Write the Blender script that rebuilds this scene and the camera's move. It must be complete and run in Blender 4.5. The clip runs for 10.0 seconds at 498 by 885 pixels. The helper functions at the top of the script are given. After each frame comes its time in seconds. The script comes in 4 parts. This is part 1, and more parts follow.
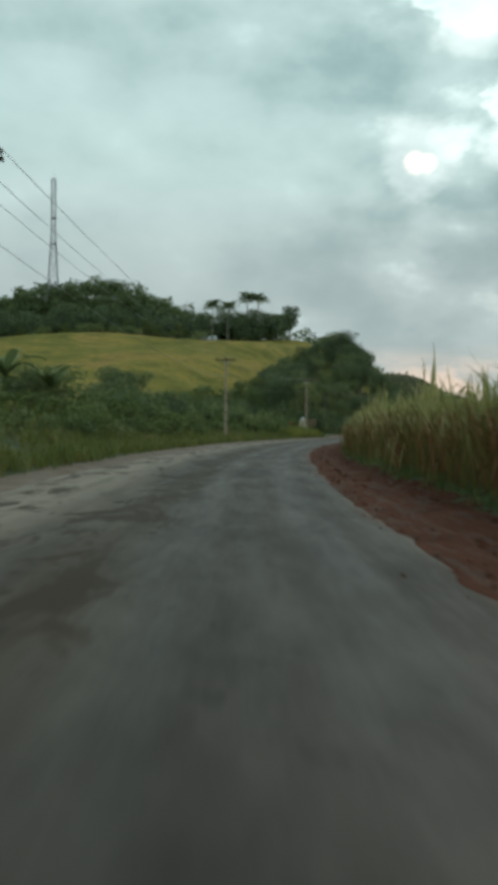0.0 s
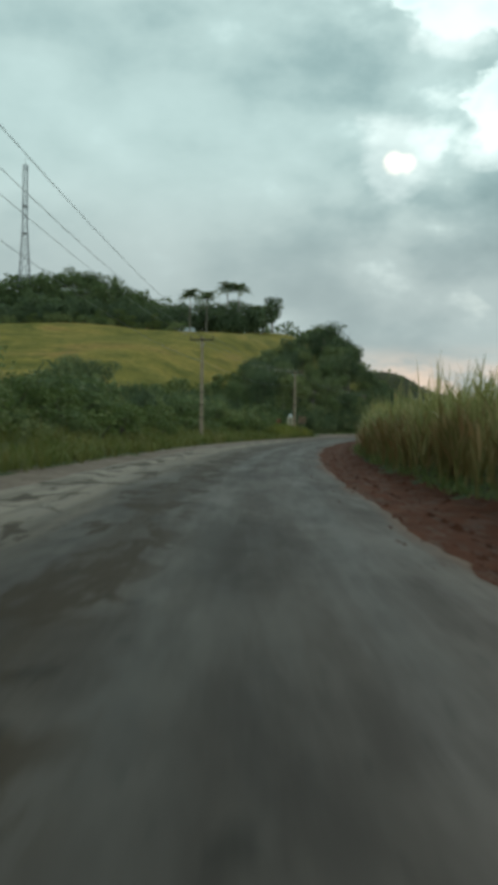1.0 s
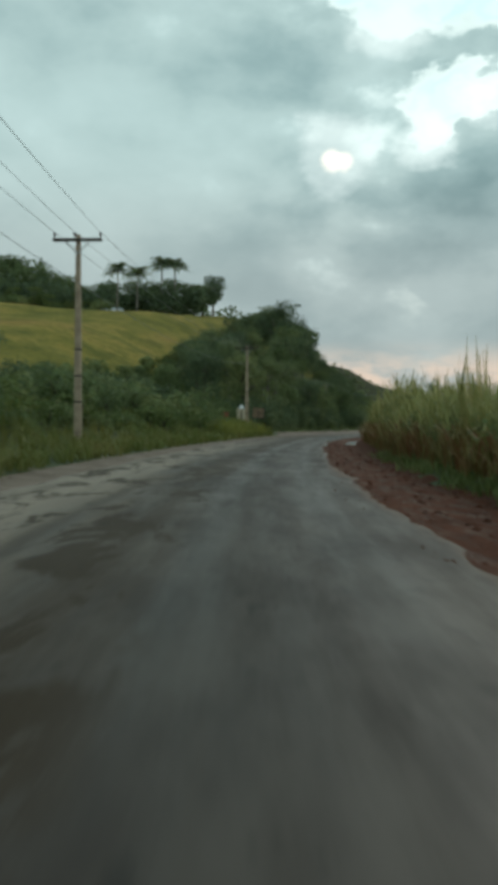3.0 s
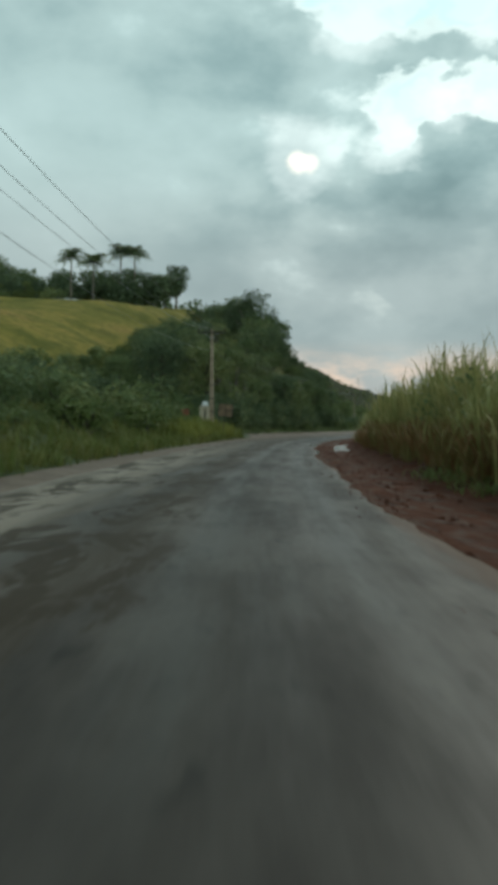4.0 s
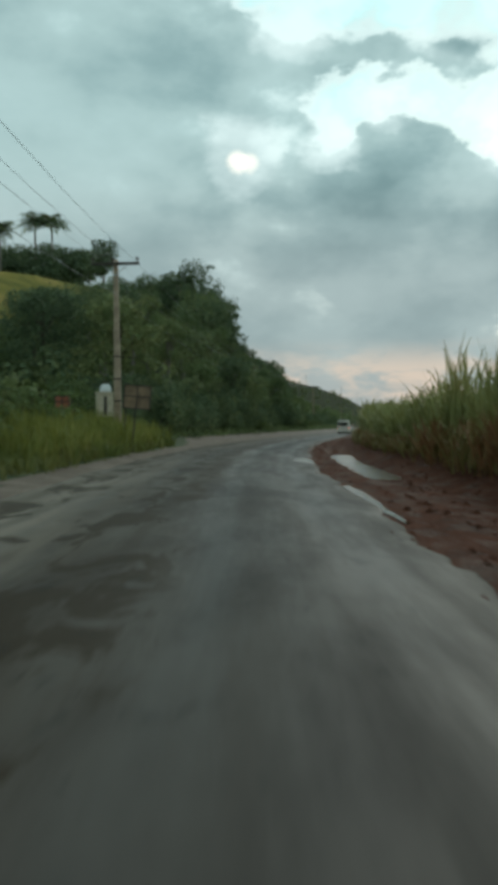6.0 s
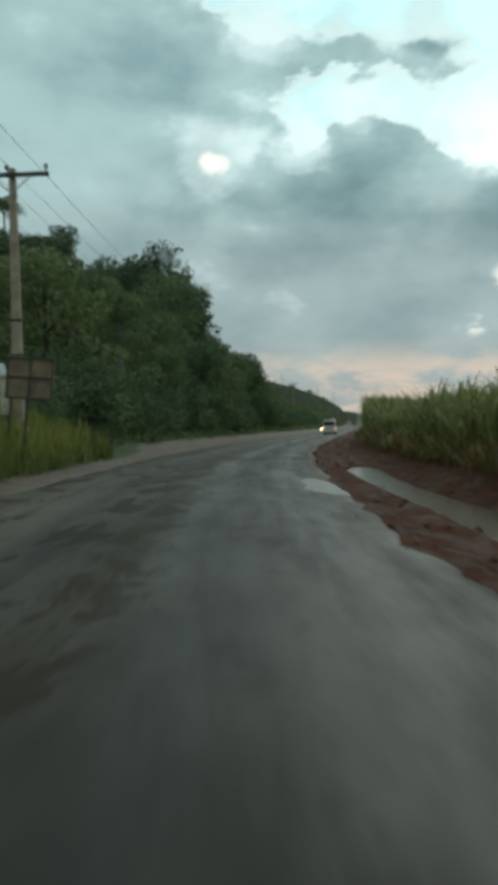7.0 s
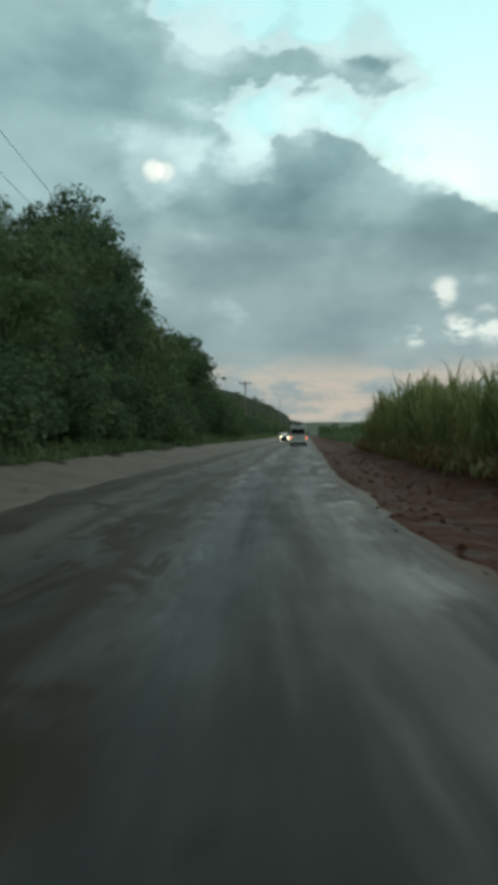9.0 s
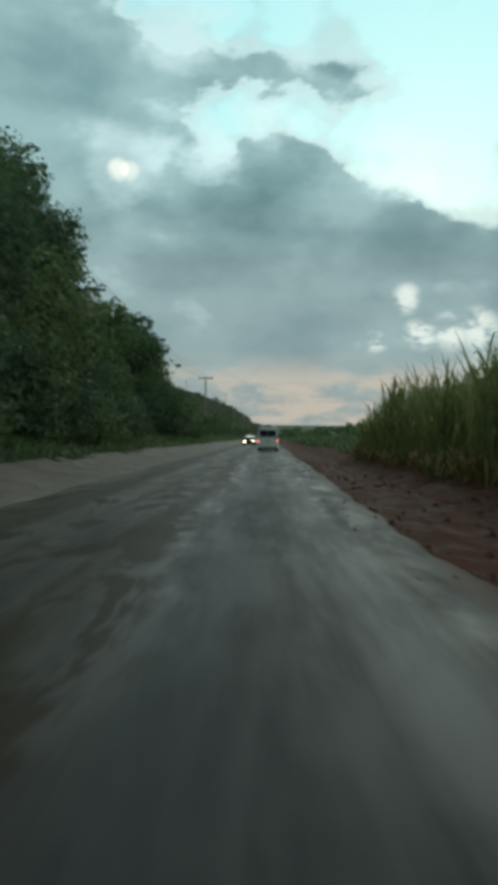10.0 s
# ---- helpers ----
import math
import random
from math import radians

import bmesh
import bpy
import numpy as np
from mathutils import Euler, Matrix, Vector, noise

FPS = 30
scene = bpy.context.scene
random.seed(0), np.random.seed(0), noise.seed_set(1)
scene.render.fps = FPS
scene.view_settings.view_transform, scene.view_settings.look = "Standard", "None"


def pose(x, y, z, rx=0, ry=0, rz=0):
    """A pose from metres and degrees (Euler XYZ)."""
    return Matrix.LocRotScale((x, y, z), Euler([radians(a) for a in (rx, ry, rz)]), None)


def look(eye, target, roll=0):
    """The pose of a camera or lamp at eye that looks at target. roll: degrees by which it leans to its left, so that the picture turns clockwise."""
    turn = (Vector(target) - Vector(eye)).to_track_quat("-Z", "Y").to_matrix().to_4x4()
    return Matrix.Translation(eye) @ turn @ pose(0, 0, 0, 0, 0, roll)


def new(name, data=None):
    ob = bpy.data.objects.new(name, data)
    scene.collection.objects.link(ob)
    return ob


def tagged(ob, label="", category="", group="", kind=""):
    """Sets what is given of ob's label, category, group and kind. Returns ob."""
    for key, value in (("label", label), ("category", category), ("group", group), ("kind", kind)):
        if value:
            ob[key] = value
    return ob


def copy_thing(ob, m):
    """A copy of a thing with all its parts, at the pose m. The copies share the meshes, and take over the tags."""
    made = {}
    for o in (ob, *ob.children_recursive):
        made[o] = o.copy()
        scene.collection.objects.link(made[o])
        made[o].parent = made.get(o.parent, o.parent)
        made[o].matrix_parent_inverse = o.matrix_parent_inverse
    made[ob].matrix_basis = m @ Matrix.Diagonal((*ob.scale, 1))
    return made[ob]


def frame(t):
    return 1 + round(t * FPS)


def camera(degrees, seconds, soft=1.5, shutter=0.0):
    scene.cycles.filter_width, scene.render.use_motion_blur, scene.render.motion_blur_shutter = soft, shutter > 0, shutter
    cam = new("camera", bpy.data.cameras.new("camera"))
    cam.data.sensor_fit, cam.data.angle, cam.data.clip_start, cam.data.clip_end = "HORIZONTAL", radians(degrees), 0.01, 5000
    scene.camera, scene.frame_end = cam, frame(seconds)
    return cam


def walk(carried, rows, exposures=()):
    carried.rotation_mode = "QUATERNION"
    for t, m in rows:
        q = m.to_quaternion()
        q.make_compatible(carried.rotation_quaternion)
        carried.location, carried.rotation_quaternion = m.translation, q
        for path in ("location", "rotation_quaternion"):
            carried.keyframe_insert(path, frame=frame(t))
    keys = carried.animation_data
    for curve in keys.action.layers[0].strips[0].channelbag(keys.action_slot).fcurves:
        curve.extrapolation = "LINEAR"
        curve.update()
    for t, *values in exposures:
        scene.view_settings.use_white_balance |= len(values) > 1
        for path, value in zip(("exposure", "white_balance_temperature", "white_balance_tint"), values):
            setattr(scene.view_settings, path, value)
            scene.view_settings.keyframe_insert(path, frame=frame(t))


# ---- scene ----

# ---------------------------------------------------------------- camera
cam = camera(33.0, 10.0, soft=6.0, shutter=0.4)
EYE = 1.4
# seconds, x, y, yaw, pitch, lean
ROWS = [
    (0.0, 0.00, 0.00, 0.09, -0.82, 0.52), (0.5, -0.19, 8.73, -0.52, -0.89, 0.69), (1.0, -0.26, 17.44, -1.34, -0.91, 0.73),
    (1.5, -0.19, 26.09, -2.37, -0.99, 0.81), (2.0, 0.04, 34.66, -3.37, -1.04, 0.60), (2.5, 0.42, 43.14, -4.34, -1.04, 0.53),
    (3.0, 0.99, 51.57, -5.41, -1.11, 0.40), (3.5, 1.74, 59.96, -6.45, -1.13, 0.32), (4.0, 2.67, 68.28, -7.70, -1.05, 0.36),
    (4.5, 3.73, 76.55, -8.67, -1.15, 0.41), (5.0, 4.91, 84.74, -9.71, -1.03, 0.24), (5.5, 6.20, 92.82, -10.56, -1.03, -0.20),
    (6.0, 7.63, 100.76, -11.44, -1.07, -0.61), (6.5, 9.18, 108.62, -12.44, -1.10, -0.99), (7.0, 10.80, 116.43, -13.15, -1.04, -1.26),
    (7.5, 12.47, 124.47, -13.78, -1.13, -1.27), (8.0, 14.24, 132.63, -14.42, -1.04, -1.22), (8.5, 16.19, 140.69, -15.54, -0.67, -1.28),
    (9.0, 18.39, 148.73, -17.11, -0.53, -0.75), (9.5, 20.85, 156.87, -18.50, -0.42, -0.04), (10.0, 23.56, 165.07, -19.79, -0.40, 0.28),
]


def aim(x, y, yaw, pitch, lean):
    a, p = radians(yaw), radians(pitch)
    eye = Vector((x, y, EYE))
    return look(eye, eye + Vector((-math.sin(a) * math.cos(p), math.cos(a) * math.cos(p), math.sin(p))), lean)


walk(cam, [(r[0], aim(*r[1:])) for r in ROWS],
     exposures=[(0.0, 0.33, 6600, 9), (2.0, 0.25, 6560, 8), (3.0, 0.22, 6540, 8), (6.0, 0.11, 6330, 5), (8.0, -0.06, 6140, 2), (10.0, -0.17, 5960, -2)])

# ---------------------------------------------------------------- node helper


class Nodes:
    """Short hand for building a node tree."""

    def __init__(self, tree):
        self.tree = tree
        tree.nodes.clear()

    def add(self, kind, inputs=(), **settings):
        node = self.tree.nodes.new(kind)
        if "operation" in settings:
            node.operation = settings["operation"]
        if "use_clamp" in settings:
            node.use_clamp = settings["use_clamp"]
        if "interpolation_type" in settings:
            node.interpolation_type = settings["interpolation_type"]
        if "data_type" in settings:
            node.data_type, node.blend_type = settings["data_type"], settings["blend_type"]
        for key, value in dict(inputs).items():
            socket = node.inputs[key]
            if isinstance(value, bpy.types.NodeSocket):
                self.tree.links.new(value, socket)
            else:
                socket.default_value = value
        return node

    def math(self, operation, a, b=0.0, c=0.0, clamp=False):
        return self.add("ShaderNodeMath", {0: a, 1: b, 2: c}, operation=operation, use_clamp=clamp).outputs[0]

    def vec(self, operation, a, b=(0, 0, 0)):
        return self.add("ShaderNodeVectorMath", {0: a, 1: b}, operation=operation)

    def span(self, value, a, b, lo=0.0, hi=1.0, smooth=True):
        return self.add("ShaderNodeMapRange", {0: value, 1: a, 2: b, 3: lo, 4: hi},
                        interpolation_type="SMOOTHSTEP" if smooth else "LINEAR").outputs[0]

    def mix(self, fac, a, b, blend="MIX"):
        return self.add("ShaderNodeMix", {0: fac, 6: a, 7: b}, data_type="RGBA", blend_type=blend).outputs[2]

    def noise(self, vector, scale, detail=4.0, rough=0.55, distortion=0.0):
        return self.add("ShaderNodeTexNoise", {"Vector": vector, "Scale": scale, "Detail": detail, "Roughness": rough,
                                               "Distortion": distortion}).outputs[0]

    def ramp(self, fac, *stops):
        node = self.add("ShaderNodeValToRGB", {0: fac})
        while len(node.color_ramp.elements) < len(stops):
            node.color_ramp.elements.new(0.5)
        for e, (at, colour) in zip(node.color_ramp.elements, stops):
            e.position, e.color = at, (*colour, 1)
        return node.outputs[0]

    def scaled(self, vector, x, y, z):
        return self.add("ShaderNodeMapping", {0: vector, 3: (x, y, z)}).outputs[0]

    def bump(self, height, strength, distance):
        return self.add("ShaderNodeBump", {"Height": height, "Strength": strength, "Distance": distance}).outputs[0]


def heading(az, el):
    a, e = radians(az), radians(el)
    return (math.sin(a) * math.cos(e), math.cos(a) * math.cos(e), math.sin(e))


# ---------------------------------------------------------------- sky and sun
SUN_AZ, SUN_EL = 32.0, 14.0
world = bpy.data.worlds.new("sky")
scene.world = world
world.use_nodes = True
n = Nodes(world.node_tree)
d = n.vec("NORMALIZE", n.add("ShaderNodeTexCoord").outputs["Generated"]).outputs[0]
dz = n.add("ShaderNodeSeparateXYZ", {0: d}).outputs[2]
stretch = n.scaled(d, 1.0, 1.0, 1.7)
warp = n.add("ShaderNodeTexNoise", {"Vector": stretch, "Scale": 7.0, "Detail": 6.0, "Roughness": 0.58}).outputs["Color"]
warp = n.vec("MULTIPLY", n.vec("SUBTRACT", warp, (0.5, 0.5, 0.5)).outputs[0], (0.16, 0.16, 0.12)).outputs[0]
ragged = n.vec("NORMALIZE", n.vec("ADD", d, warp).outputs[0]).outputs[0]
big = n.noise(stretch, 3.4, 2.0, 0.5, 0.2)
fine = n.noise(stretch, 9.5, 7.0, 0.5, 0.0)


def lobe(az, el, inner, outer, way=None):
    """1 within inner degrees of a heading, 0 past outer degrees."""
    c = n.vec("DOT_PRODUCT", way or ragged, heading(az, el)).outputs["Value"]
    return n.span(c, math.cos(radians(outer)), math.cos(radians(inner)))


# the cloud cover: its billows, the heavy bank over the road, the gaps and the thin bright spots
calm = n.math("SUBTRACT", 1.0, n.math("MULTIPLY", lobe(-12, 16, 8, 26, d), 0.55))
billow = n.math("ADD", n.math("MULTIPLY", n.math("SUBTRACT", big, 0.5), 0.40), n.math("MULTIPLY", n.math("SUBTRACT", fine, 0.5), 0.78))
billow = n.math("ADD", 0.5, n.math("MULTIPLY", billow, calm))
for az, el, inner, outer, amount in ((23, 13.0, 4, 9, -0.065), (33, 12.5, 2, 7, -0.055), (28, 22.3, 0.5, 2.6, 0.0), (29.8, 22.4, 0.3, 3.0, 0.22), (27, 15.5, 0.5, 3.5, 0.05), (20, 23.5, 1, 5, -0.03), (-9, 15, 3, 13, 0.06), (3, 20, 2, 7, 0.0),
                                     (5, 8, 4, 10, -0.03), (4, 13, 4, 11, 0.0), (31, 8.0, 0.5, 3.0, 0.12), (34, 6.8, 0.5, 2.5, 0.12)):
    billow = n.math("ADD", billow, n.math("MULTIPLY", lobe(az, el, inner, outer), amount))
clouds = n.ramp(billow, (0.26, (0.195, 0.292, 0.302)), (0.42, (0.300, 0.412, 0.418)), (0.53, (0.425, 0.542, 0.538)), (0.68, (0.52, 0.645, 0.64)))
torn = n.math("MULTIPLY", n.math("SUBTRACT", n.math("MULTIPLY", n.math("SUBTRACT", fine, 0.5), 2.0), 0.06), calm)
opening = torn
for az, el, inner, outer, amount in ((24.5, 20.8, 1.0, 5.0, 0.35), (31.5, 18.2, 1.5, 4.5, 0.9), (37, 20, 4, 8, 1.0), (33.5, 26.5, 3, 8, 1.0), (26, 28, 2, 6, 0.9), (20, 28, 1, 5, 0.7), (15.8, 27.5, 1.5, 4, 0.9),
                                     (11.6, 18.3, 0.3, 3.0, 0.22), (18.2, 20.1, 0.3, 2.4, 0.75), (20.8, 20.7, 0.3, 2.2, 0.7), (23.8, 20.9, 0.3, 1.8, 0.5), (27.5, 20.0, 0.3, 2.5, 0.6),
                                     (22.8, 23.4, 0.5, 2.6, -0.30), (26.4, 23.3, 0.5, 2.6, -0.36), (29.8, 22.4, 0.3, 2.2, -0.12), (14.4, 24.5, 1, 3.5, -0.5), (22, 13.5, 4, 7.0, -0.7), (28, 12.5, 3, 6, -0.6)):
    opening = n.math("ADD", opening, n.math("MULTIPLY", lobe(az, el, inner, outer), amount))
rim = n.math("MULTIPLY", n.span(opening, 0.10, 0.42), n.span(opening, 0.85, 0.45))
opening = n.span(opening, 0.04, 1.08)
clouds = n.mix(n.span(dz, 0.20, 0.36, 0.0, 0.6), clouds, n.vec("MULTIPLY", clouds, (0.90, 1.0, 1.01)).outputs[0])
clouds = n.mix(opening, clouds, (0.63, 1.01, 1.02, 1))
clouds = n.mix(n.math("MULTIPLY", rim, 0.5), clouds, (0.92, 1.04, 1.02, 1))
tufts = n.noise(n.scaled(d, 1.0, 1.0, 2.0), 24.0, 5.0, 0.55, 0.2)
soft = n.vec("NORMALIZE", n.vec("ADD", d, n.vec("MULTIPLY", warp, (0.22, 0.22, 0.22)).outputs[0]).outputs[0]).outputs[0]
thin = n.math("ADD", n.math("MULTIPLY", lobe(10.9, 17.35, 0.0, 0.85, soft), 0.85), n.math("MULTIPLY", lobe(11.8, 17.25, 0.0, 0.75, soft), 0.7))
thin = n.math("MULTIPLY", n.math("POWER", thin, 1.4), 1.0, clamp=True)
slits = lobe(30.4, 9.1, 0.1, 1.25, soft)
for az, el, outer in ((28.5, 6.4, 1.0), (31.4, 6.8, 1.4), (33.2, 6.9, 1.7), (35.0, 7.0, 1.8)):
    slits = n.math("MAXIMUM", slits, lobe(az, el, 0.1, outer, soft))
slits = n.math("MULTIPLY", slits, n.span(tufts, 0.40, 0.58))
thin = n.math("MAXIMUM", thin, n.math("MULTIPLY", slits, 0.75))
veil = n.math("MULTIPLY", lobe(11.4, 17.7, 0.2, 3.2, soft), 0.3)
clouds = n.mix(n.math("MULTIPLY", lobe(11.5, 18.0, 0.2, 3.0), 0.5), clouds, (0.80, 0.93, 0.92, 1))
for az, el, inner, outer, amount in ((17.2, 18.9, 0.1, 2.2, 0.6), (22.0, 20.2, 0.1, 2.4, 0.6), (30.0, 17.6, 0.1, 3.0, 0.5), (15.7, 25.8, 0.1, 3.2, 0.6), (24.2, 24.6, 0.1, 2.4, 0.35)):
    veil = n.math("MAXIMUM", veil, n.math("MULTIPLY", lobe(az, el, inner, outer), amount))
clouds = n.mix(n.math("MULTIPLY", veil, n.span(fine, 0.32, 0.58)), clouds, (0.86, 1.0, 0.99, 1))
clouds = n.mix(thin, clouds, (1.25, 1.17, 1.04, 1))
clouds = n.mix(n.math("MULTIPLY", n.math("MULTIPLY", n.span(dz, 0.30, 0.14), n.math("SUBTRACT", 1.0, thin)), 0.58), clouds, (0.315, 0.365, 0.372, 1))
clouds = n.mix(n.math("MULTIPLY", n.span(dz, 0.12, 0.03), 0.65), clouds, (0.40, 0.40, 0.385, 1))
low = n.math("MULTIPLY", n.math("MULTIPLY", n.span(dz, 0.105, 0.055), n.span(dz, 0.0, 0.02)), lobe(20, 3, 10, 24, d))
low = n.math("MULTIPLY", low, n.span(n.noise(n.scaled(d, 1.0, 1.0, 3.0), 12.0, 5.0, 0.6, 0.3), 0.36, 0.58))
clouds = n.mix(n.math("MULTIPLY", low, 0.75), clouds, (0.76, 0.59, 0.465, 1))
air = n.add("ShaderNodeTexSky")
air.sky_type, air.sun_disc, air.sun_elevation, air.sun_rotation, air.dust_density = "NISHITA", False, radians(SUN_EL), radians(SUN_AZ), 2.0
gap = n.math("MULTIPLY", opening, 0.10)
lit = n.mix(gap, clouds, n.vec("MULTIPLY", air.outputs[0], (0.10, 0.10, 0.10)).outputs[0])
n.add("ShaderNodeOutputWorld", {0: n.add("ShaderNodeBackground", {0: lit, 1: 1.0}).outputs[0]})

sun_data = bpy.data.lights.new("sun", "SUN")
sun_data.energy, sun_data.angle, sun_data.color = 0.5, radians(25), (1.0, 0.93, 0.82)
sun = new("sun", sun_data)
sun.matrix_world = look(Vector(heading(SUN_AZ, 30)) * 100, (0, 0, 0))

# ---------------------------------------------------------------- materials


def material(name, rough=0.7, metallic=0.0):
    m = bpy.data.materials.new(name)
    m.use_nodes = True
    t = Nodes(m.node_tree)
    t.shader = t.add("ShaderNodeBsdfPrincipled", {"Roughness": rough, "Metallic": metallic})
    t.out = t.add("ShaderNodeOutputMaterial", {0: t.shader.outputs[0]})
    t.coord = t.add("ShaderNodeTexCoord")
    return m, t


def put(t, **sockets):
    names = {"colour": "Base Color", "rough": "Roughness", "normal": "Normal", "specular": "Specular IOR Level", "coat": "Coat Weight"}
    for key, value in sockets.items():
        socket = t.shader.inputs[names[key]]
        if isinstance(value, bpy.types.NodeSocket):
            t.tree.links.new(value, socket)
        else:
            socket.default_value = value


def plain(name, colour, rough=0.5, metallic=0.0, grain=0.15, scale=6.0, specular=0.5):
    m, t = material(name, rough, metallic)
    k = t.noise(t.coord.outputs["Object"], scale, 5.0, 0.6)
    dark = tuple(c * (1 - grain * 2) for c in colour)
    light = tuple(min(1, c * (1 + grain)) for c in colour)
    put(t, colour=t.ramp(k, (0.3, dark), (0.7, light)), normal=t.bump(k, 0.15, 0.02), specular=specular)
    return m


def leafy(name, stops, through_light=0.35):
    """Foliage whose leaves differ one from another."""
    m, t = material(name, 0.55)
    pick = t.add("ShaderNodeNewGeometry").outputs["Random Per Island"]
    patch = t.noise(t.coord.outputs["Object"], 0.35, 3.0, 0.6)
    plant_tone = t.add("ShaderNodeObjectInfo").outputs["Random"]
    k = t.math("ADD", t.math("MULTIPLY", pick, 0.28), t.math("MULTIPLY", t.span(patch, 0.3, 0.7), 0.34))
    k = t.math("ADD", k, t.math("MULTIPLY", plant_tone, 0.38))
    colour = t.ramp(k, *stops)
    put(t, colour=colour, specular=0.15)
    glow = t.add("ShaderNodeBsdfTranslucent", {0: colour})
    both = t.add("ShaderNodeMixShader", {0: through_light, 1: t.shader.outputs[0], 2: glow.outputs[0]})
    t.tree.links.new(both.outputs[0], t.out.inputs[0])
    return m


def glowing(name, colour, strength):
    m, t = material(name, 0.2)
    put(t, colour=(*colour, 1))
    t.shader.inputs["Emission Color"].default_value = (*colour, 1)
    t.shader.inputs["Emission Strength"].default_value = strength
    return m


# wet asphalt: u across, v along the road, in metres
ASPHALT, t = material("wet_asphalt", 0.3)
uv = t.coord.outputs["UV"]
place = t.add("ShaderNodeSeparateXYZ", {0: uv})
across, along = place.outputs[0], place.outputs[1]
lanes = t.noise(t.scaled(uv, 1.6, 0.14, 1), 1.2, 7.0, 0.66, 0.1)
stains = t.noise(t.scaled(uv, 0.6, 0.2, 1), 1.0, 8.0, 0.68, 0.2)
grit = t.noise(uv, 45.0, 3.0, 0.7)
pits = t.noise(t.scaled(uv, 1.0, 0.5, 1), 1.7, 5.0, 0.6)
wander = t.noise(t.scaled(uv, 0.05, 0.045, 1), 1.0, 3.0, 0.5)
torn = t.noise(t.scaled(uv, 1.5, 0.16, 1), 1.0, 8.0, 0.70, 0.5)


def stripe(at, inner, outer, sway=1.6):
    """1 on a wavering line along the road at that offset, ragged towards its edges."""
    off = t.math("ADD", t.math("SUBTRACT", across, at), t.math("MULTIPLY", t.math("SUBTRACT", wander, 0.5), sway))
    off = t.math("ADD", t.math("ABSOLUTE", off), t.math("MULTIPLY", t.math("SUBTRACT", torn, 0.5), 0.9))
    return t.span(off, outer, inner)


tar = t.mix(t.span(stains, 0.34, 0.66), (0.045, 0.037, 0.033, 1), (0.085, 0.070, 0.061, 1))
tar = t.mix(t.span(grit, 0.55, 0.75, 0.0, 0.3), tar, (0.11, 0.10, 0.09, 1))
# a stretch of darker asphalt in the driven lane
dark_stretch = t.math("MULTIPLY", t.span(along, 132, 158), t.span(t.math("ADD", across, t.math("MULTIPLY", t.math("SUBTRACT", torn, 0.5), 0.5)), -1.25, -0.85))
tar = t.mix(t.math("MULTIPLY", dark_stretch, 0.7), tar, t.mix(grit, (0.018, 0.019, 0.019, 1), (0.034, 0.035, 0.035, 1)))
# brown silt washed over the other lane, and pale sand with windscreen reflection painted in towards its far edge
brown = t.math("MULTIPLY", t.span(across, 0.2, -2.2), t.span(t.noise(t.scaled(uv, 0.5, 0.05, 1), 1.0, 5.0, 0.62, 0.4), 0.40, 0.66))
tar = t.mix(t.math("MULTIPLY", brown, 0.45), tar, (0.125, 0.092, 0.066, 1))
sand_and_glare = t.math("MULTIPLY", t.span(along, 104, 140, 1.0, 0.2), t.span(t.math("ADD", across, t.math("MULTIPLY", t.math("SUBTRACT", lanes, 0.5), 2.4)), -2.2, -4.0))
tar = t.mix(t.math("MULTIPLY", sand_and_glare, 0.8), tar, (0.300, 0.245, 0.198, 1))
# dark mud dragged out in long lines between the wheel tracks
mud = t.math("MULTIPLY", stripe(-1.75, 0.05, 0.34), t.span(lanes, 0.36, 0.50))
# the outer line at -4.50 also paints in the road edge's drop shadow
for at, outer, weight in ((-4.50, 0.48, 0.95), (-3.7, 0.22, 0.8), (-2.9, 0.26, 0.9)):
    mud = t.math("MAXIMUM", mud, t.math("MULTIPLY", t.math("MULTIPLY", stripe(at, -0.05, outer, 1.2), t.span(stains, 0.42, 0.53)), weight))
mud = t.math("MAXIMUM", mud, t.math("MULTIPLY", t.math("MULTIPLY", stripe(-4.15, 0.15, 0.75, 1.0), t.span(along, 140, 160)), 0.85))
other_lane = t.math("MULTIPLY", t.span(across, -0.7, -1.4), t.span(across, -5.2, -4.7))
cakes = t.noise(t.scaled(uv, 1.0, 0.42, 1), 1.15, 9.0, 0.70, 0.6)
heap = t.math("MAXIMUM", t.span(t.math("ABSOLUTE", t.math("ADD", across, 1.8)), 0.9, 0.2, 0.0, 0.055), t.span(t.math("ABSOLUTE", t.math("ADD", across, 4.3)), 0.7, 0.2, 0.0, 0.04))
cakes = t.math("MULTIPLY", t.span(t.math("ADD", cakes, heap), 0.545, 0.585), other_lane)
mud = t.math("MAXIMUM", t.math("MULTIPLY", mud, t.span(along, 135, 150, 0.6, 0.95)), cakes)
tar = t.mix(t.math("MULTIPLY", mud, 0.88), tar, t.mix(grit, (0.022, 0.015, 0.009, 1), (0.058, 0.038, 0.022, 1)))
pocks = t.span(t.noise(t.scaled(uv, 1.0, 0.6, 1), 2.6, 3.0, 0.6), 0.62, 0.68)
tar = t.mix(t.math("MULTIPLY", pocks, 0.55), tar, (0.022, 0.020, 0.017, 1))
# red mud spilled over the broken edge
verge = t.math("MULTIPLY", t.span(t.math("ADD", across, t.math("MULTIPLY", t.math("SUBTRACT", torn, 0.5), 2.0)), 1.9, 2.5), 0.85)
tar = t.mix(verge, tar, (0.105, 0.055, 0.036, 1))
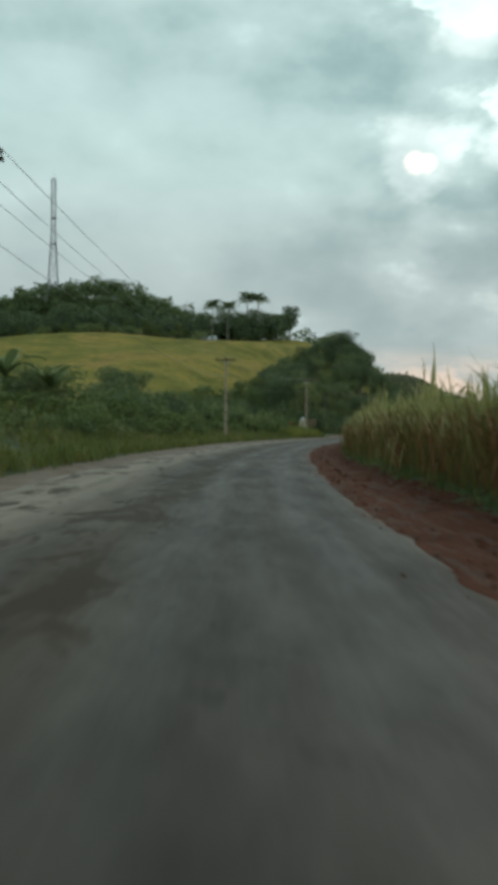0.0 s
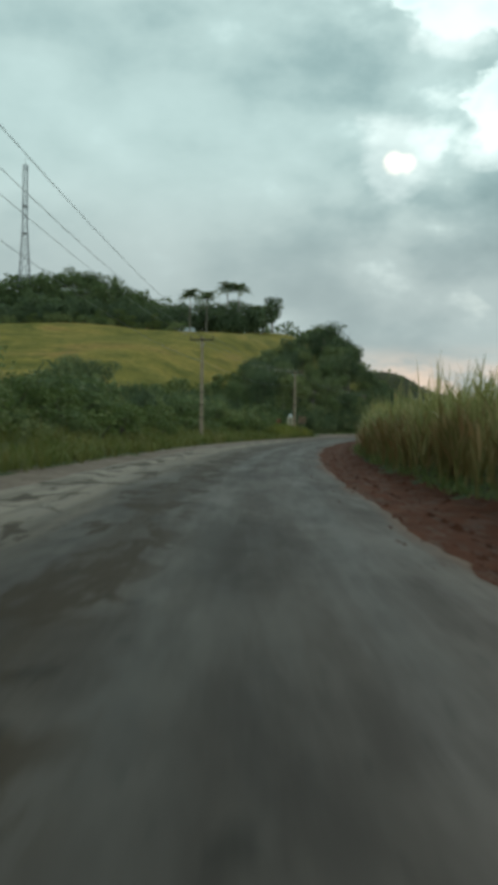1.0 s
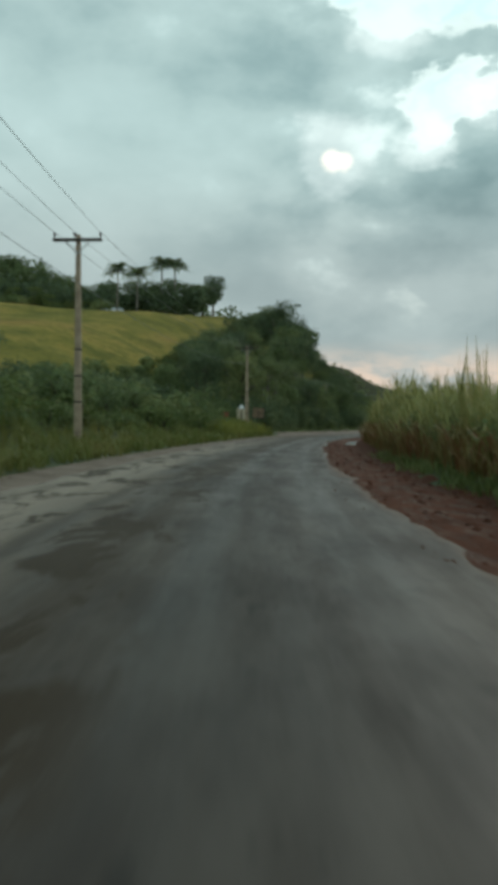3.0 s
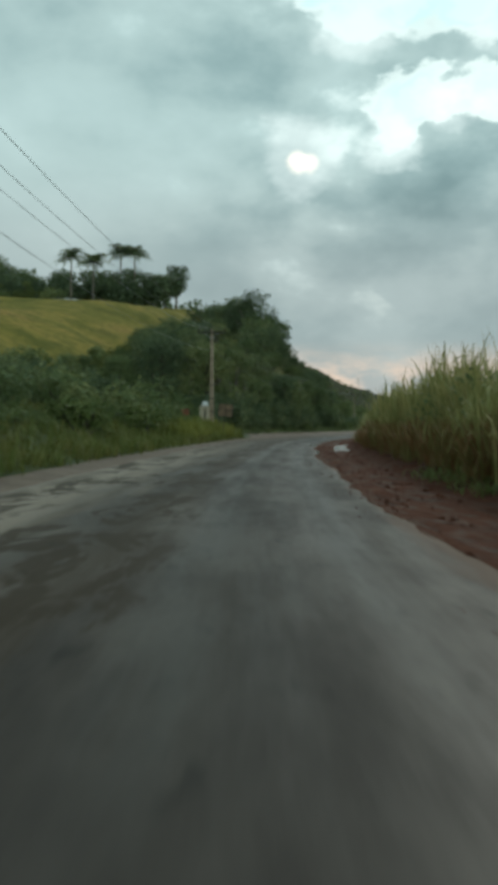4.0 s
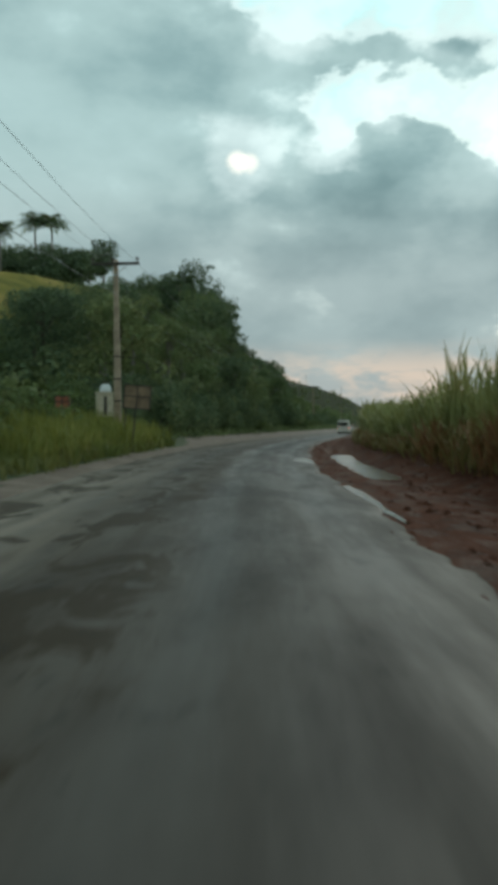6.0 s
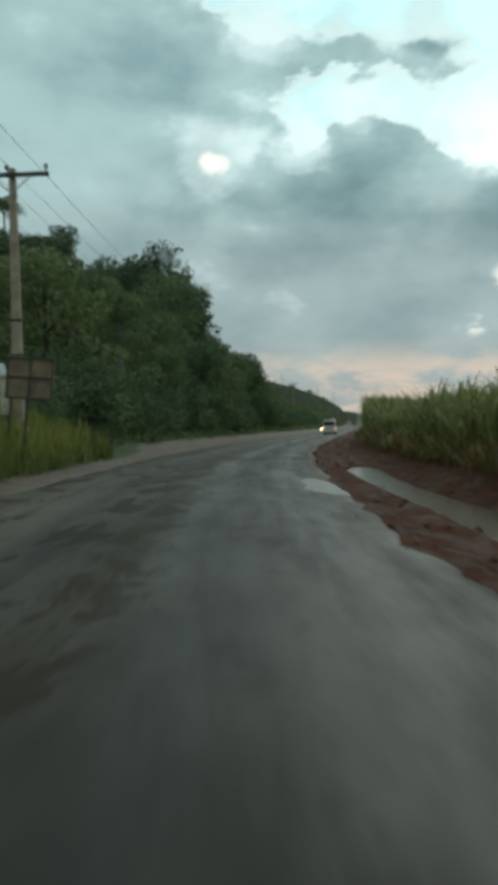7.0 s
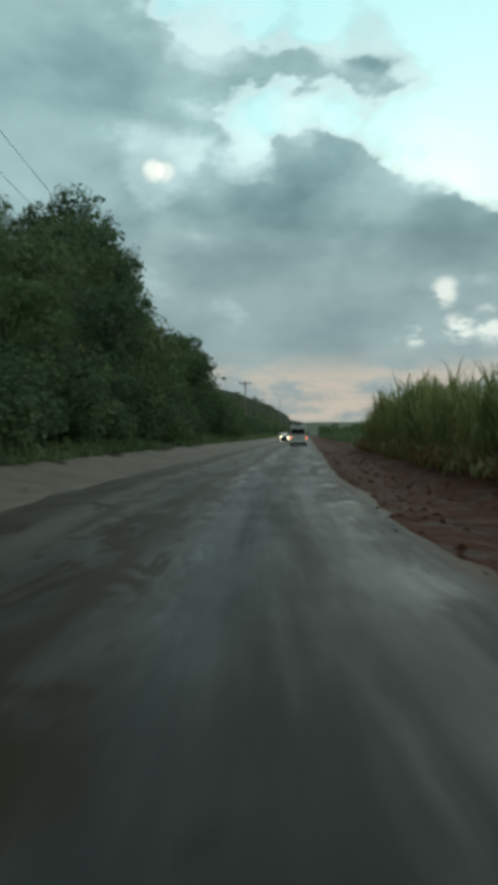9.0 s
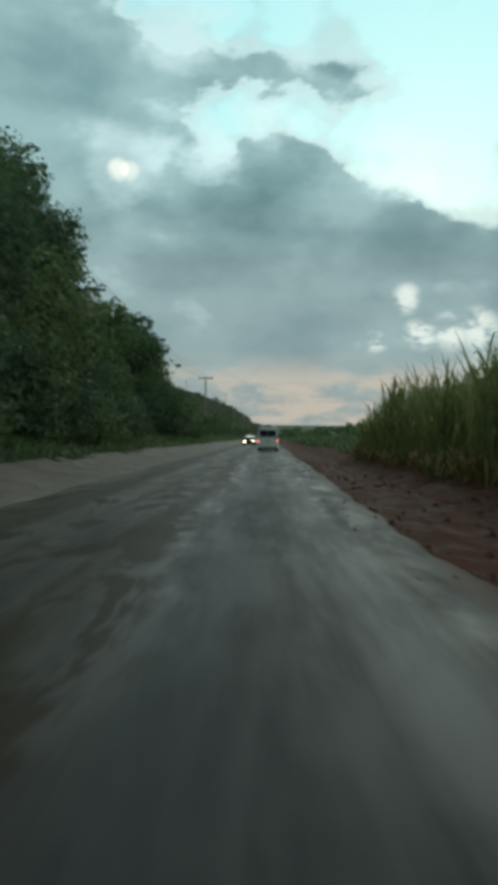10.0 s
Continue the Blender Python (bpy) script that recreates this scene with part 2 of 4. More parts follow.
# a pale line of washed sand inside that edge
silt = t.math("MULTIPLY", stripe(1.75, 0.0, 0.6, 0.8), t.math("MULTIPLY", t.span(along, 150, 175), t.span(stains, 0.40, 0.60)))
tar = t.mix(t.math("MULTIPLY", silt, 0.55), tar, (0.215, 0.175, 0.140, 1))
# the film of rain: streaks along the lane, worn tracks, and shallow pools that lie flat
film = t.span(t.math("ADD", t.math("MULTIPLY", lanes, 0.6), t.math("MULTIPLY", stains, 0.4)), 0.40, 0.60)
tracks = t.math("MAXIMUM", t.span(t.math("ABSOLUTE", t.math("SUBTRACT", across, 0.95)), 0.55, 0.15), t.span(t.math("ABSOLUTE", t.math("ADD", across, 0.75)), 0.45, 0.15))
film = t.math("ADD", t.math("MULTIPLY", film, 0.6), t.math("MULTIPLY", tracks, 0.4))
film = t.math("MULTIPLY", film, t.math("SUBTRACT", 1.0, t.math("MULTIPLY", t.math("MAXIMUM", mud, verge), 0.85)))
film = t.math("MULTIPLY", film, t.math("SUBTRACT", 1.0, t.math("MULTIPLY", sand_and_glare, 0.35)))
hollow = t.math("MAXIMUM", t.span(t.math("ABSOLUTE", t.math("SUBTRACT", across, 1.55)), 0.50, 0.20), t.span(t.math("ABSOLUTE", t.math("ADD", across, 1.05)), 0.40, 0.15))
pool = t.math("MULTIPLY", t.math("MULTIPLY", hollow, t.span(along, 118, 150, 0.12, 1.0)), t.span(t.noise(t.scaled(uv, 1.3, 0.42, 1), 1.0, 6.0, 0.62, 0.4), 0.50, 0.66))
gloss = t.math("SUBTRACT", t.math("SUBTRACT", 0.58, t.math("MULTIPLY", film, 0.18)), t.math("MULTIPLY", pool, 0.16))
sheen = t.math("ADD", t.math("ADD", 0.045, t.math("MULTIPLY", film, 0.032)), t.math("MULTIPLY", pool, 0.012))
sheen = t.math("MULTIPLY", sheen, t.math("SUBTRACT", 1.0, t.math("MULTIPLY", dark_stretch, 0.3)))
relief = t.math("MULTIPLY", t.math("ADD", t.math("MULTIPLY", grit, 0.25), pits), t.math("SUBTRACT", 1.0, t.math("MULTIPLY", pool, 0.8)))
put(t, colour=tar, rough=gloss, normal=t.bump(relief, 0.35, 0.02), specular=sheen)

# roadside soils
RED_EARTH, t = material("red_earth", 0.6)
ob = t.coord.outputs["Object"]
a = t.noise(ob, 0.8, 6.0, 0.65)
b = t.noise(ob, 9.0, 5.0, 0.65)
ruts = t.noise(t.scaled(ob, 2.4, 0.5, 1), 1.5, 7.0, 0.7, 0.4)
soil = t.ramp(t.math("ADD", t.math("MULTIPLY", a, 0.45), t.math("MULTIPLY", ruts, 0.55)), (0.36, (0.040, 0.016, 0.010)), (0.50, (0.100, 0.040, 0.026)), (0.60, (0.128, 0.052, 0.034)), (0.72, (0.165, 0.078, 0.054)))
soil = t.mix(t.span(b, 0.45, 0.7, 0, 0.55), soil, (0.075, 0.034, 0.022, 1))
damp = t.span(ruts, 0.55, 0.42)
put(t, colour=soil, rough=t.math("SUBTRACT", 0.85, t.math("MULTIPLY", damp, 0.25)), specular=t.math("ADD", 0.02, t.math("MULTIPLY", damp, 0.025)),
    normal=t.bump(t.math("ADD", b, t.math("MULTIPLY", ruts, 1.5)), 0.8, 0.07))
SAND, t = material("sandy_verge", 0.7)
ob = t.coord.outputs["Object"]
a = t.noise(ob, 0.9, 6.0, 0.65)
b = t.noise(ob, 12.0, 4.0, 0.65)
put(t, colour=t.ramp(a, (0.3, (0.120, 0.086, 0.066)), (0.55, (0.178, 0.132, 0.104)), (0.75, (0.240, 0.186, 0.150))), normal=t.bump(b, 0.6, 0.04), specular=0.1)
TURF, t = material("green_turf", 0.85)
ob = t.coord.outputs["Object"]
a = t.noise(ob, 0.25, 6.0, 0.65)
b = t.noise(ob, 5.0, 5.0, 0.7)
put(t, colour=t.mix(t.span(b, 0.4, 0.65, 0, 0.6), t.ramp(a, (0.3, (0.030, 0.050, 0.014)), (0.6, (0.065, 0.085, 0.022)), (0.8, (0.11, 0.10, 0.035))), (0.030, 0.042, 0.012, 1)), normal=t.bump(b, 0.9, 0.15))
PASTURE, t = material("yellow_green_pasture", 0.9)
ob = t.coord.outputs["Object"]
a = t.noise(t.scaled(ob, 1, 1, 2.0), 0.045, 6.0, 0.62, 0.4)
b = t.noise(ob, 0.9, 7.0, 0.72)
c = t.noise(t.scaled(ob, 1, 1, 1.5), 0.16, 6.0, 0.66, 0.5)
field = t.ramp(a, (0.34, (0.128, 0.122, 0.030)), (0.46, (0.228, 0.188, 0.044)), (0.56, (0.312, 0.232, 0.060)), (0.68, (0.335, 0.205, 0.070)))
field = t.mix(t.span(c, 0.46, 0.66, 0, 0.7), field, (0.088, 0.100, 0.024, 1))
put(t, colour=t.mix(t.span(b, 0.42, 0.66, 0, 0.6), field, (0.085, 0.090, 0.022, 1)), normal=t.bump(t.math("ADD", b, c), 0.6, 0.4), specular=0.05)
DARK_SOIL = plain("forest_floor", (0.040, 0.046, 0.018), 0.9, 0, 0.2, 1.5, 0.05)

WATER, t = material("muddy_water", 0.18)
put(t, colour=(0.075, 0.052, 0.036, 1), specular=0.22, normal=t.bump(t.noise(t.coord.outputs["Object"], 5.0, 3.0, 0.55), 0.35, 0.03))

LEAF_DARK = leafy("dark_leaves", ((0.0, (0.062, 0.087, 0.055)), (0.5, (0.129, 0.174, 0.088)), (1.0, (0.278, 0.293, 0.123))))
LEAF_MID = leafy("green_leaves", ((0.0, (0.073, 0.106, 0.051)), (0.5, (0.159, 0.206, 0.084)), (1.0, (0.313, 0.309, 0.135))))
LEAF_OLIVE = leafy("olive_leaves", ((0.0, (0.052, 0.077, 0.028)), (0.5, (0.128, 0.169, 0.055)), (1.0, (0.240, 0.262, 0.098))))
CANE_GREEN = leafy("cane_leaves", ((0.0, (0.128, 0.146, 0.054)), (0.5, (0.291, 0.289, 0.105)), (0.85, (0.469, 0.377, 0.169)), (1.0, (0.598, 0.325, 0.176))), 0.35)
CANE_DRY = leafy("dry_cane_leaves", ((0.0, (0.105, 0.050, 0.026)), (0.4, (0.255, 0.124, 0.058)), (0.7, (0.190, 0.178, 0.062)), (1.0, (0.440, 0.260, 0.138))), 0.25)
GRASS_BLADE = leafy("grass_blades", ((0.0, (0.063, 0.087, 0.025)), (0.5, (0.142, 0.170, 0.046)), (1.0, (0.272, 0.218, 0.078))), 0.3)
WEED_BLADE = leafy("weed_blades", ((0.0, (0.120, 0.135, 0.034)), (0.5, (0.245, 0.250, 0.062)), (1.0, (0.410, 0.330, 0.110))), 0.35)
BARK = plain("bark", (0.10, 0.078, 0.058), 0.9, 0, 0.3, 5.0)
PALE_BARK = plain("pale_bark", (0.24, 0.21, 0.17), 0.85, 0, 0.25, 4.0)
CONCRETE = plain("weathered_concrete", (0.42, 0.315, 0.225), 0.85, 0, 0.2, 3.0)
TIMBER = plain("dark_timber", (0.075, 0.060, 0.048), 0.8, 0, 0.25, 6.0)
CERAMIC = plain("brown_ceramic", (0.08, 0.04, 0.03), 0.25, 0, 0.1)
STEEL = plain("galvanised_steel", (0.42, 0.43, 0.44), 0.5, 0.6, 0.12, 3.0)
MAST_STEEL = plain("weathered_steel", (0.20, 0.21, 0.22), 0.6, 0.3, 0.12, 3.0)
CABLE = plain("grey_cable", (0.22, 0.23, 0.23), 0.6)
VAN_PAINT = plain("cream_white_paint", (0.72, 0.66, 0.58), 0.35, 0, 0.06, 1.2)
CAR_WHITE = plain("white_car_paint", (0.74, 0.74, 0.74), 0.25, 0, 0.05, 1.2)
CAR_DARK = plain("dark_car_paint", (0.05, 0.055, 0.06), 0.25, 0, 0.1, 1.2)
GLASS = plain("tinted_glass", (0.012, 0.014, 0.016), 0.06, 0, 0.05)
RUBBER = plain("tyre_rubber", (0.02, 0.02, 0.02), 0.8)
BLACK_PLASTIC = plain("black_plastic", (0.03, 0.03, 0.03), 0.55)
TAIL_LIGHT = glowing("lit_tail_light", (1.0, 0.22, 0.12), 5.0)
HEAD_LIGHT = glowing("lit_headlight", (1.0, 0.80, 0.48), 16.0)
CREAM = plain("cream_plaster", (0.62, 0.52, 0.38), 0.8, 0, 0.2, 4.0)
BOARD = plain("brown_board", (0.26, 0.172, 0.105), 0.75, 0, 0.2, 3.0)
ORANGE = plain("faded_orange_paint", (0.42, 0.13, 0.07), 0.6, 0, 0.15, 5.0)

# ---------------------------------------------------------------- the lie of the land
KNOTS_Y = (-400, 15, 40, 72, 104, 122, 136, 161, 185, 4000)
KNOTS_S = (0.0, 0.0, 0.047, 0.128, 0.197, 0.21, 0.24, 0.33, 0.385, 0.385)
_ys = np.arange(-400.0, 3000.0, 1.0)
_xs = np.concatenate([[0.0], np.cumsum(np.interp(_ys[:-1] + 0.5, KNOTS_Y, KNOTS_S))])
_xs -= np.interp(0.0, _ys, _xs)


def lane_x(y):
    """x of the driven line at y."""
    return np.interp(y, _ys, _xs)


def lane_turn(y):
    """The road's heading at y, as an angle about z."""
    return -math.atan(float(np.interp(y, KNOTS_Y, KNOTS_S)))


def smooth(a):
    a = np.clip(a, 0.0, 1.0)
    return a * a * (3 - 2 * a)


def ripple(x, y, size):
    """Cheap smooth unevenness between -1 and 1."""
    x, y = x / size, y / size
    return (np.sin(x * 1.7 + 1.3 * np.sin(y * 0.9 + 0.5)) + np.sin(y * 2.1 + 1.7 * np.sin(x * 1.1 + 2.0)) + np.sin((x + y) * 3.3 + 0.7) * 0.6) / 2.6


LATTICE = np.random.default_rng(77).uniform(-1, 1, (256, 256))


def lumps(x, y, size):
    """Irregular unevenness between -1 and 1."""
    x, y = np.asarray(x, float) / size, np.asarray(y, float) / size
    i, j = np.floor(x).astype(int), np.floor(y).astype(int)
    a, b = smooth(x - i), smooth(y - j)
    i, j = i & 255, j & 255
    k, m = (i + 1) & 255, (j + 1) & 255
    return (LATTICE[i, j] * (1 - a) + LATTICE[k, j] * a) * (1 - b) + (LATTICE[i, m] * (1 - a) + LATTICE[k, m] * a) * b


ROAD_L, ROAD_R = -5.0, 2.15
SECTION_U = (-2000, -40, -20, -12, -8.4, -6.7, -5.0, 2.15, 2.6, 3.0, 3.4, 3.95, 4.5, 5.2, 6.3, 9.0, 20.0, 2000)
SECTION_Z = (4.0, 4.0, 3.2, 2.1, 0.90, 0.36, 0.16, -0.07, -0.11, -0.07, -0.32, -0.42, -0.36, 0.0, 0.22, 0.30, 0.3, 0.3)


def edge_shift(v):
    """How far the asphalt reaches past its usual right edge at v."""
    return np.interp(v, (0, 15, 40, 98, 110, 124, 138, 150, 4000), (0.0, 0.05, 0.28, 0.26, -0.05, -0.05, 0.03, 0.33, 0.28))


def ground_z(x, y):
    x, y = np.asarray(x, float), np.asarray(y, float)
    u = x - lane_x(y)
    z = np.interp(u, SECTION_U, SECTION_Z)
    away = smooth((np.abs(u + 1.4) - 4.2) / 3.0)
    calm_side = 1 - 0.65 * smooth((-u - 4) / 1.0) * smooth((10 + u) / 2.0)
    z = z + away * calm_side * (0.045 * lumps(x, y, 0.55) + 0.05 * lumps(x + 40, y, 1.7) + 0.06 * ripple(x, y, 5.0))
    wetland = smooth((y - 121) / 8.0) * smooth((151 - y) / 6.0)
    z = z + 0.30 * (1 - wetland) * np.exp(-((u - 3.95) / 0.6) ** 2) + 0.10 * wetland * np.exp(-((u - 2.9) / 0.3) ** 2)
    far = smooth((-u - 10) / 25.0)
    # the pasture hill
    hill = smooth((-u - 13) / 44.0) * smooth((y - 88) / 190.0) * (1 - 0.85 * smooth((y - 330) / 160.0))
    z = z + 24.5 * hill * (1 + 0.07 * ripple(x, y, 30.0)) + far * 0.5 * ripple(x, y, 9.0)
    z = z + 5.0 * far * np.exp(-((x + 52) / 20) ** 2 - ((y - 262) / 26) ** 2)
    z = z + 4.5 * smooth((-u - 30) / 30) * smooth((y - 282) / 18) * (1 - smooth((y - 340) / 60))
    # wooded ridge behind it
    z = z + 78.0 * np.exp(-((x + 105) / 120) ** 2 - ((y - 540) / 110) ** 2) * far
    # far ridge beside the road, and low rises beyond
    z = z + np.interp(u, (-500, -100, -73, -45, -27, -14, -7, -5), (60, 44, 29, 22, 18, 13, 4, 0)) * np.exp(-((y - 745) / 110) ** 2)
    z = z + 13.0 * smooth((u - 25) / 120.0) * np.exp(-((y - 1000) / 190) ** 2)
    z = z + 21.0 * np.exp(-((y - 1500) / 200) ** 2)
    return z


def mesh_of(name, verts, faces, mats, smooth_faces=False):
    me = bpy.data.meshes.new(name)
    me.from_pydata([tuple(v) for v in np.asarray(verts).tolist()], [], faces if isinstance(faces, list) else np.asarray(faces).tolist())
    for m in mats if isinstance(mats, (list, tuple)) else [mats]:
        me.materials.append(m)
    if smooth_faces:
        me.polygons.foreach_set("use_smooth", [True] * len(me.polygons))
    me.update()
    return me


def grid_faces(rows, cols):
    i = np.arange((rows - 1) * cols).reshape(rows - 1, cols)[:, :-1].ravel()
    return np.stack([i, i + 1, i + cols + 1, i + cols], 1)


# ground: one sheet, laid out along the road
us = np.unique(np.concatenate([np.arange(-9, 7.01, 0.35), np.arange(-16, -9, 0.8), np.arange(7, 14, 0.8), -16 - np.geomspace(1.5, 1400, 46), 14 + np.geomspace(1.5, 1400, 26)]))
vs = np.unique(np.concatenate([np.arange(-60, -12, 2.0), np.arange(-12, 236, 0.5), np.arange(236, 262, 1.0), 260 + np.geomspace(1.0, 2000, 80)]))
V, U = np.meshgrid(vs, us, indexing="ij")
X, Y = lane_x(V) + U, V
Z = ground_z(X, Y)
Z = np.where((U > ROAD_L + 0.2) & (U < ROAD_R - 0.25 + edge_shift(V)), Z - np.where(U < ROAD_R - 0.85 + edge_shift(V), 0.18, 0.035), Z)
faces = grid_faces(len(vs), len(us))
me = mesh_of("ground", np.stack([X, Y, Z], -1).reshape(-1, 3), faces, [TURF, PASTURE, RED_EARTH, SAND, DARK_SOIL], True)
fu = U.ravel()[faces].mean(1)
fx, fy = X.ravel()[faces].mean(1), Y.ravel()[faces].mean(1)
edge = 0.5 * ripple(fx, fy, 1.0) + 0.5 * ripple(fy, fx, 3.0)
kind = np.zeros(len(faces), int)
kind[(fu < -15 - 4 * edge) & (fy > 120 + 12 * edge)] = 1
kind[(fu > -32 + 6 * edge) & (fu < -7) & (fy > 160 + 5 * edge)] = 4
kind[(fy > 330 + 15 * edge) & (fu < -9)] = 4
kind[(fu > 5.0 + edge) & (fy > 216 + 3 * edge) & (fy < 900)] = 4
near = fy < 900
kind[near & (fu > -5.9 - 1.6 * smooth((fy - 150) / 15) - 0.4 * edge) & (fu < 0)] = 3
kind[near & (fu > 0) & (fu < 5.0 + 0.7 * edge + 4.0 * smooth((fy - 78) / 10))] = 2
me.polygons.foreach_set("material_index", kind.astype(np.int32))
tagged(new("ground", me), "rolling ground with pasture, red earth and sandy verges", "ground", kind="structure")

# road: wet, patched asphalt with a broken right edge
ru = np.concatenate([[0.0], np.linspace(0.02, 0.98, 34), [1.0]])
rv = np.unique(np.concatenate([np.arange(-40, 240, 0.35), np.arange(240, 420, 1.5), np.arange(420, 1600, 12)]))
RV, RU = np.meshgrid(rv, ru, indexing="ij")
right = ROAD_R + edge_shift(RV) + 0.10 * lumps(RV, 0 * RV, 1.6) + 0.15 * lumps(RV, 3 + 0 * RV, 0.55) + 0.20 * lumps(RV, 9 + 0 * RV, 7.0)
left = ROAD_L + 0.16 * lumps(RV, 5 + 0 * RV, 1.9)
ROADU = left + (right - left) * RU
RX = lane_x(RV) + ROADU


def road_z(u, v):
    """Height of the asphalt: its fall, its unevenness and the worn wheel tracks."""
    x = lane_x(v) + u
    tracks = sum(np.exp(-((u - c) / 0.29) ** 2) for c in (-4.0, -2.6, -0.75, 0.75))
    return np.interp(u, SECTION_U, SECTION_Z) + 0.015 + 0.010 * lumps(x, v, 0.8) + 0.006 * lumps(x, v, 0.35) - 0.020 * tracks


RZ = road_z(ROADU, RV)
for py, pu, pl, pw in ((136.5, 1.55, 4.5, 0.65),):
    RZ = RZ - 0.045 * np.exp(-((RV - py) / pl) ** 2 - ((ROADU - pu) / pw) ** 2)
RZ[:, 0] -= 0.07
RZ[:, -1] -= 0.07
faces = grid_faces(len(rv), len(ru))
me = mesh_of("road", np.stack([RX, RV, RZ], -1).reshape(-1, 3), faces, ASPHALT, True)
layer = me.uv_layers.new(name="along")
flat_uv = np.stack([ROADU, RV], -1).reshape(-1, 2)[faces.ravel()]
layer.data.foreach_set("uv", flat_uv.astype(np.float32).ravel())
tagged(new("road", me), "wet worn two-lane asphalt road with muddy streaks", "road", kind="structure")


def sheet(name, cy, cu, long, wide, z, mat, label, category, seed):
    """A flat pool with an uneven rim, lying along the road."""
    rng = np.random.default_rng(seed)
    k = 40
    a = np.linspace(0, 2 * np.pi, k, endpoint=False)
    r = 1 + 0.16 * np.sin(3 * a + rng.uniform(0, 6)) + 0.10 * np.sin(5 * a + rng.uniform(0, 6)) + 0.05 * np.sin(9 * a + rng.uniform(0, 6))
    y = cy + long / 2 * r * np.sin(a)
    x = lane_x(y) + cu + wide / 2 * r * np.cos(a)
    top = np.stack([x, y, np.full(k, z)], -1)
    low = top - np.array([0, 0, 0.03])
    verts = np.concatenate([top, low])
    faces = [list(range(k))] + [[i + k, (i + 1) % k + k, (i + 1) % k, i] for i in range(k)]
    return tagged(new(name, mesh_of(name, verts, faces, mat)), label, category, kind="structure")


sheet("puddle", 135.8, 1.6, 7.0, 1.1, -0.070, WATER, "shallow muddy puddle on the asphalt's edge", "puddle", 1)
sheet("puddle", 117.0, 2.12, 8.0, 0.24, -0.066, WATER, "thin puddle along the broken edge of the asphalt", "puddle", 3)
sheet("ditch_water", 132.0, 4.0, 50.0, 3.3, -0.29, WATER, "standing water in the roadside ditch", "water", 2)


# ---------------------------------------------------------------- builders


def thing(name, x, y, z=None, turn=0.0):
    """An empty at a thing's base."""
    ob = new(name)
    ob.empty_display_size = 0.2
    ob.matrix_world = pose(x, y, float(ground_z(x, y)) if z is None else z, 0, 0, turn)
    return ob


def child(name, me, parent, label=""):
    ob = new(name, me)
    ob.parent = parent
    return tagged(ob, label)


def part(name, bm, mat, parent, label="", bevel=0.0):
    if bevel:
        bmesh.ops.bevel(bm, geom=[e for e in bm.edges if len(e.link_faces) == 2 and e.calc_face_angle() > 0.5], offset=bevel, segments=2, affect="EDGES", profile=0.6)
    me = bpy.data.meshes.new(name)
    bm.to_mesh(me)
    bm.free()
    me.materials.append(mat)
    return child(name, me, parent, label)


def box(sx, sy, sz, x=0.0, y=0.0, z=0.0, bm=None, taper=1.0):
    """A block standing on z, narrowed by taper at its top."""
    bm = bm or bmesh.new()
    made = bmesh.ops.create_cube(bm, size=1.0)["verts"]
    for v in made:
        k = taper if v.co.z > 0 else 1.0
        v.co = Vector((x + v.co.x * sx * k, y + v.co.y * sy * k, z + (v.co.z + 0.5) * sz))
    return bm


def tube(points, radii, sides=7, bm=None):
    """A tapered tube through points, closed at both ends."""
    bm = bm or bmesh.new()
    pts = [Vector(p) for p in points]
    rings = []
    for i, p in enumerate(pts):
        way = (pts[min(i + 1, len(pts) - 1)] - pts[max(i - 1, 0)]).normalized()
        side = way.cross(Vector((0.31, 0.95, 0.05))).normalized()
        other = way.cross(side)
        rings.append([bm.verts.new(p + radii[i] * (math.cos(a) * side + math.sin(a) * other)) for a in [2 * math.pi * k / sides for k in range(sides)]])
    for a, b in zip(rings, rings[1:]):
        for k in range(sides):
            bm.faces.new((a[k], a[(k + 1) % sides], b[(k + 1) % sides], b[k]))
    bm.faces.new(rings[0][::-1])
    bm.faces.new(rings[-1])
    return bm


def leaves(at, normal, size, rng, ratio=0.55):
    """Folded, pointed leaf blades: four corners each."""
    at, size = np.asarray(at), np.asarray(size)[:, None]
    nrm = normal + rng.normal(0, 0.45, at.shape)
    nrm /= np.linalg.norm(nrm, axis=1)[:, None] + 1e-9
    along = np.cross(nrm, rng.normal(0, 1, at.shape))
    along /= np.linalg.norm(along, axis=1)[:, None] + 1e-9
    across = np.cross(nrm, along)
    v = np.stack([at - along * size * 0.5, at + across * size * ratio * 0.5 + nrm * size * 0.10, at + along * size * 0.5 - nrm * size * 0.12, at - across * size * ratio * 0.5 + nrm * size * 0.10], 1)
    return v.reshape(-1, 3)


def quads(count):
    return np.arange(count * 4).reshape(count, 4)


def puffs(blobs, per_area, size, rng):
    """Leaf places and outward ways on the shells of many blobs (x, y, z, radius, flatness)."""
    blobs = np.asarray(blobs, float)
    spots, ways = [], []
    for b in blobs:
        count = max(8, int(per_area * 12.6 * b[3] ** 2))
        w = rng.normal(0, 1, (count, 3))
        w /= np.linalg.norm(w, axis=1)[:, None]
        r = b[3] * rng.uniform(0.60, 1.22, count)[:, None]
        p = b[:3] + w * r * np.array([1, 1, b[4]])
        inside = np.zeros(count, bool)
        for o in blobs:
            if o is not b:
                q = (p - o[:3]) / np.array([1, 1, o[4]])
                inside |= (q ** 2).sum(1) < (0.60 * o[3]) ** 2
        spots.append(p[~inside])
        ways.append(w[~inside])
    return np.concatenate(spots), np.concatenate(ways)


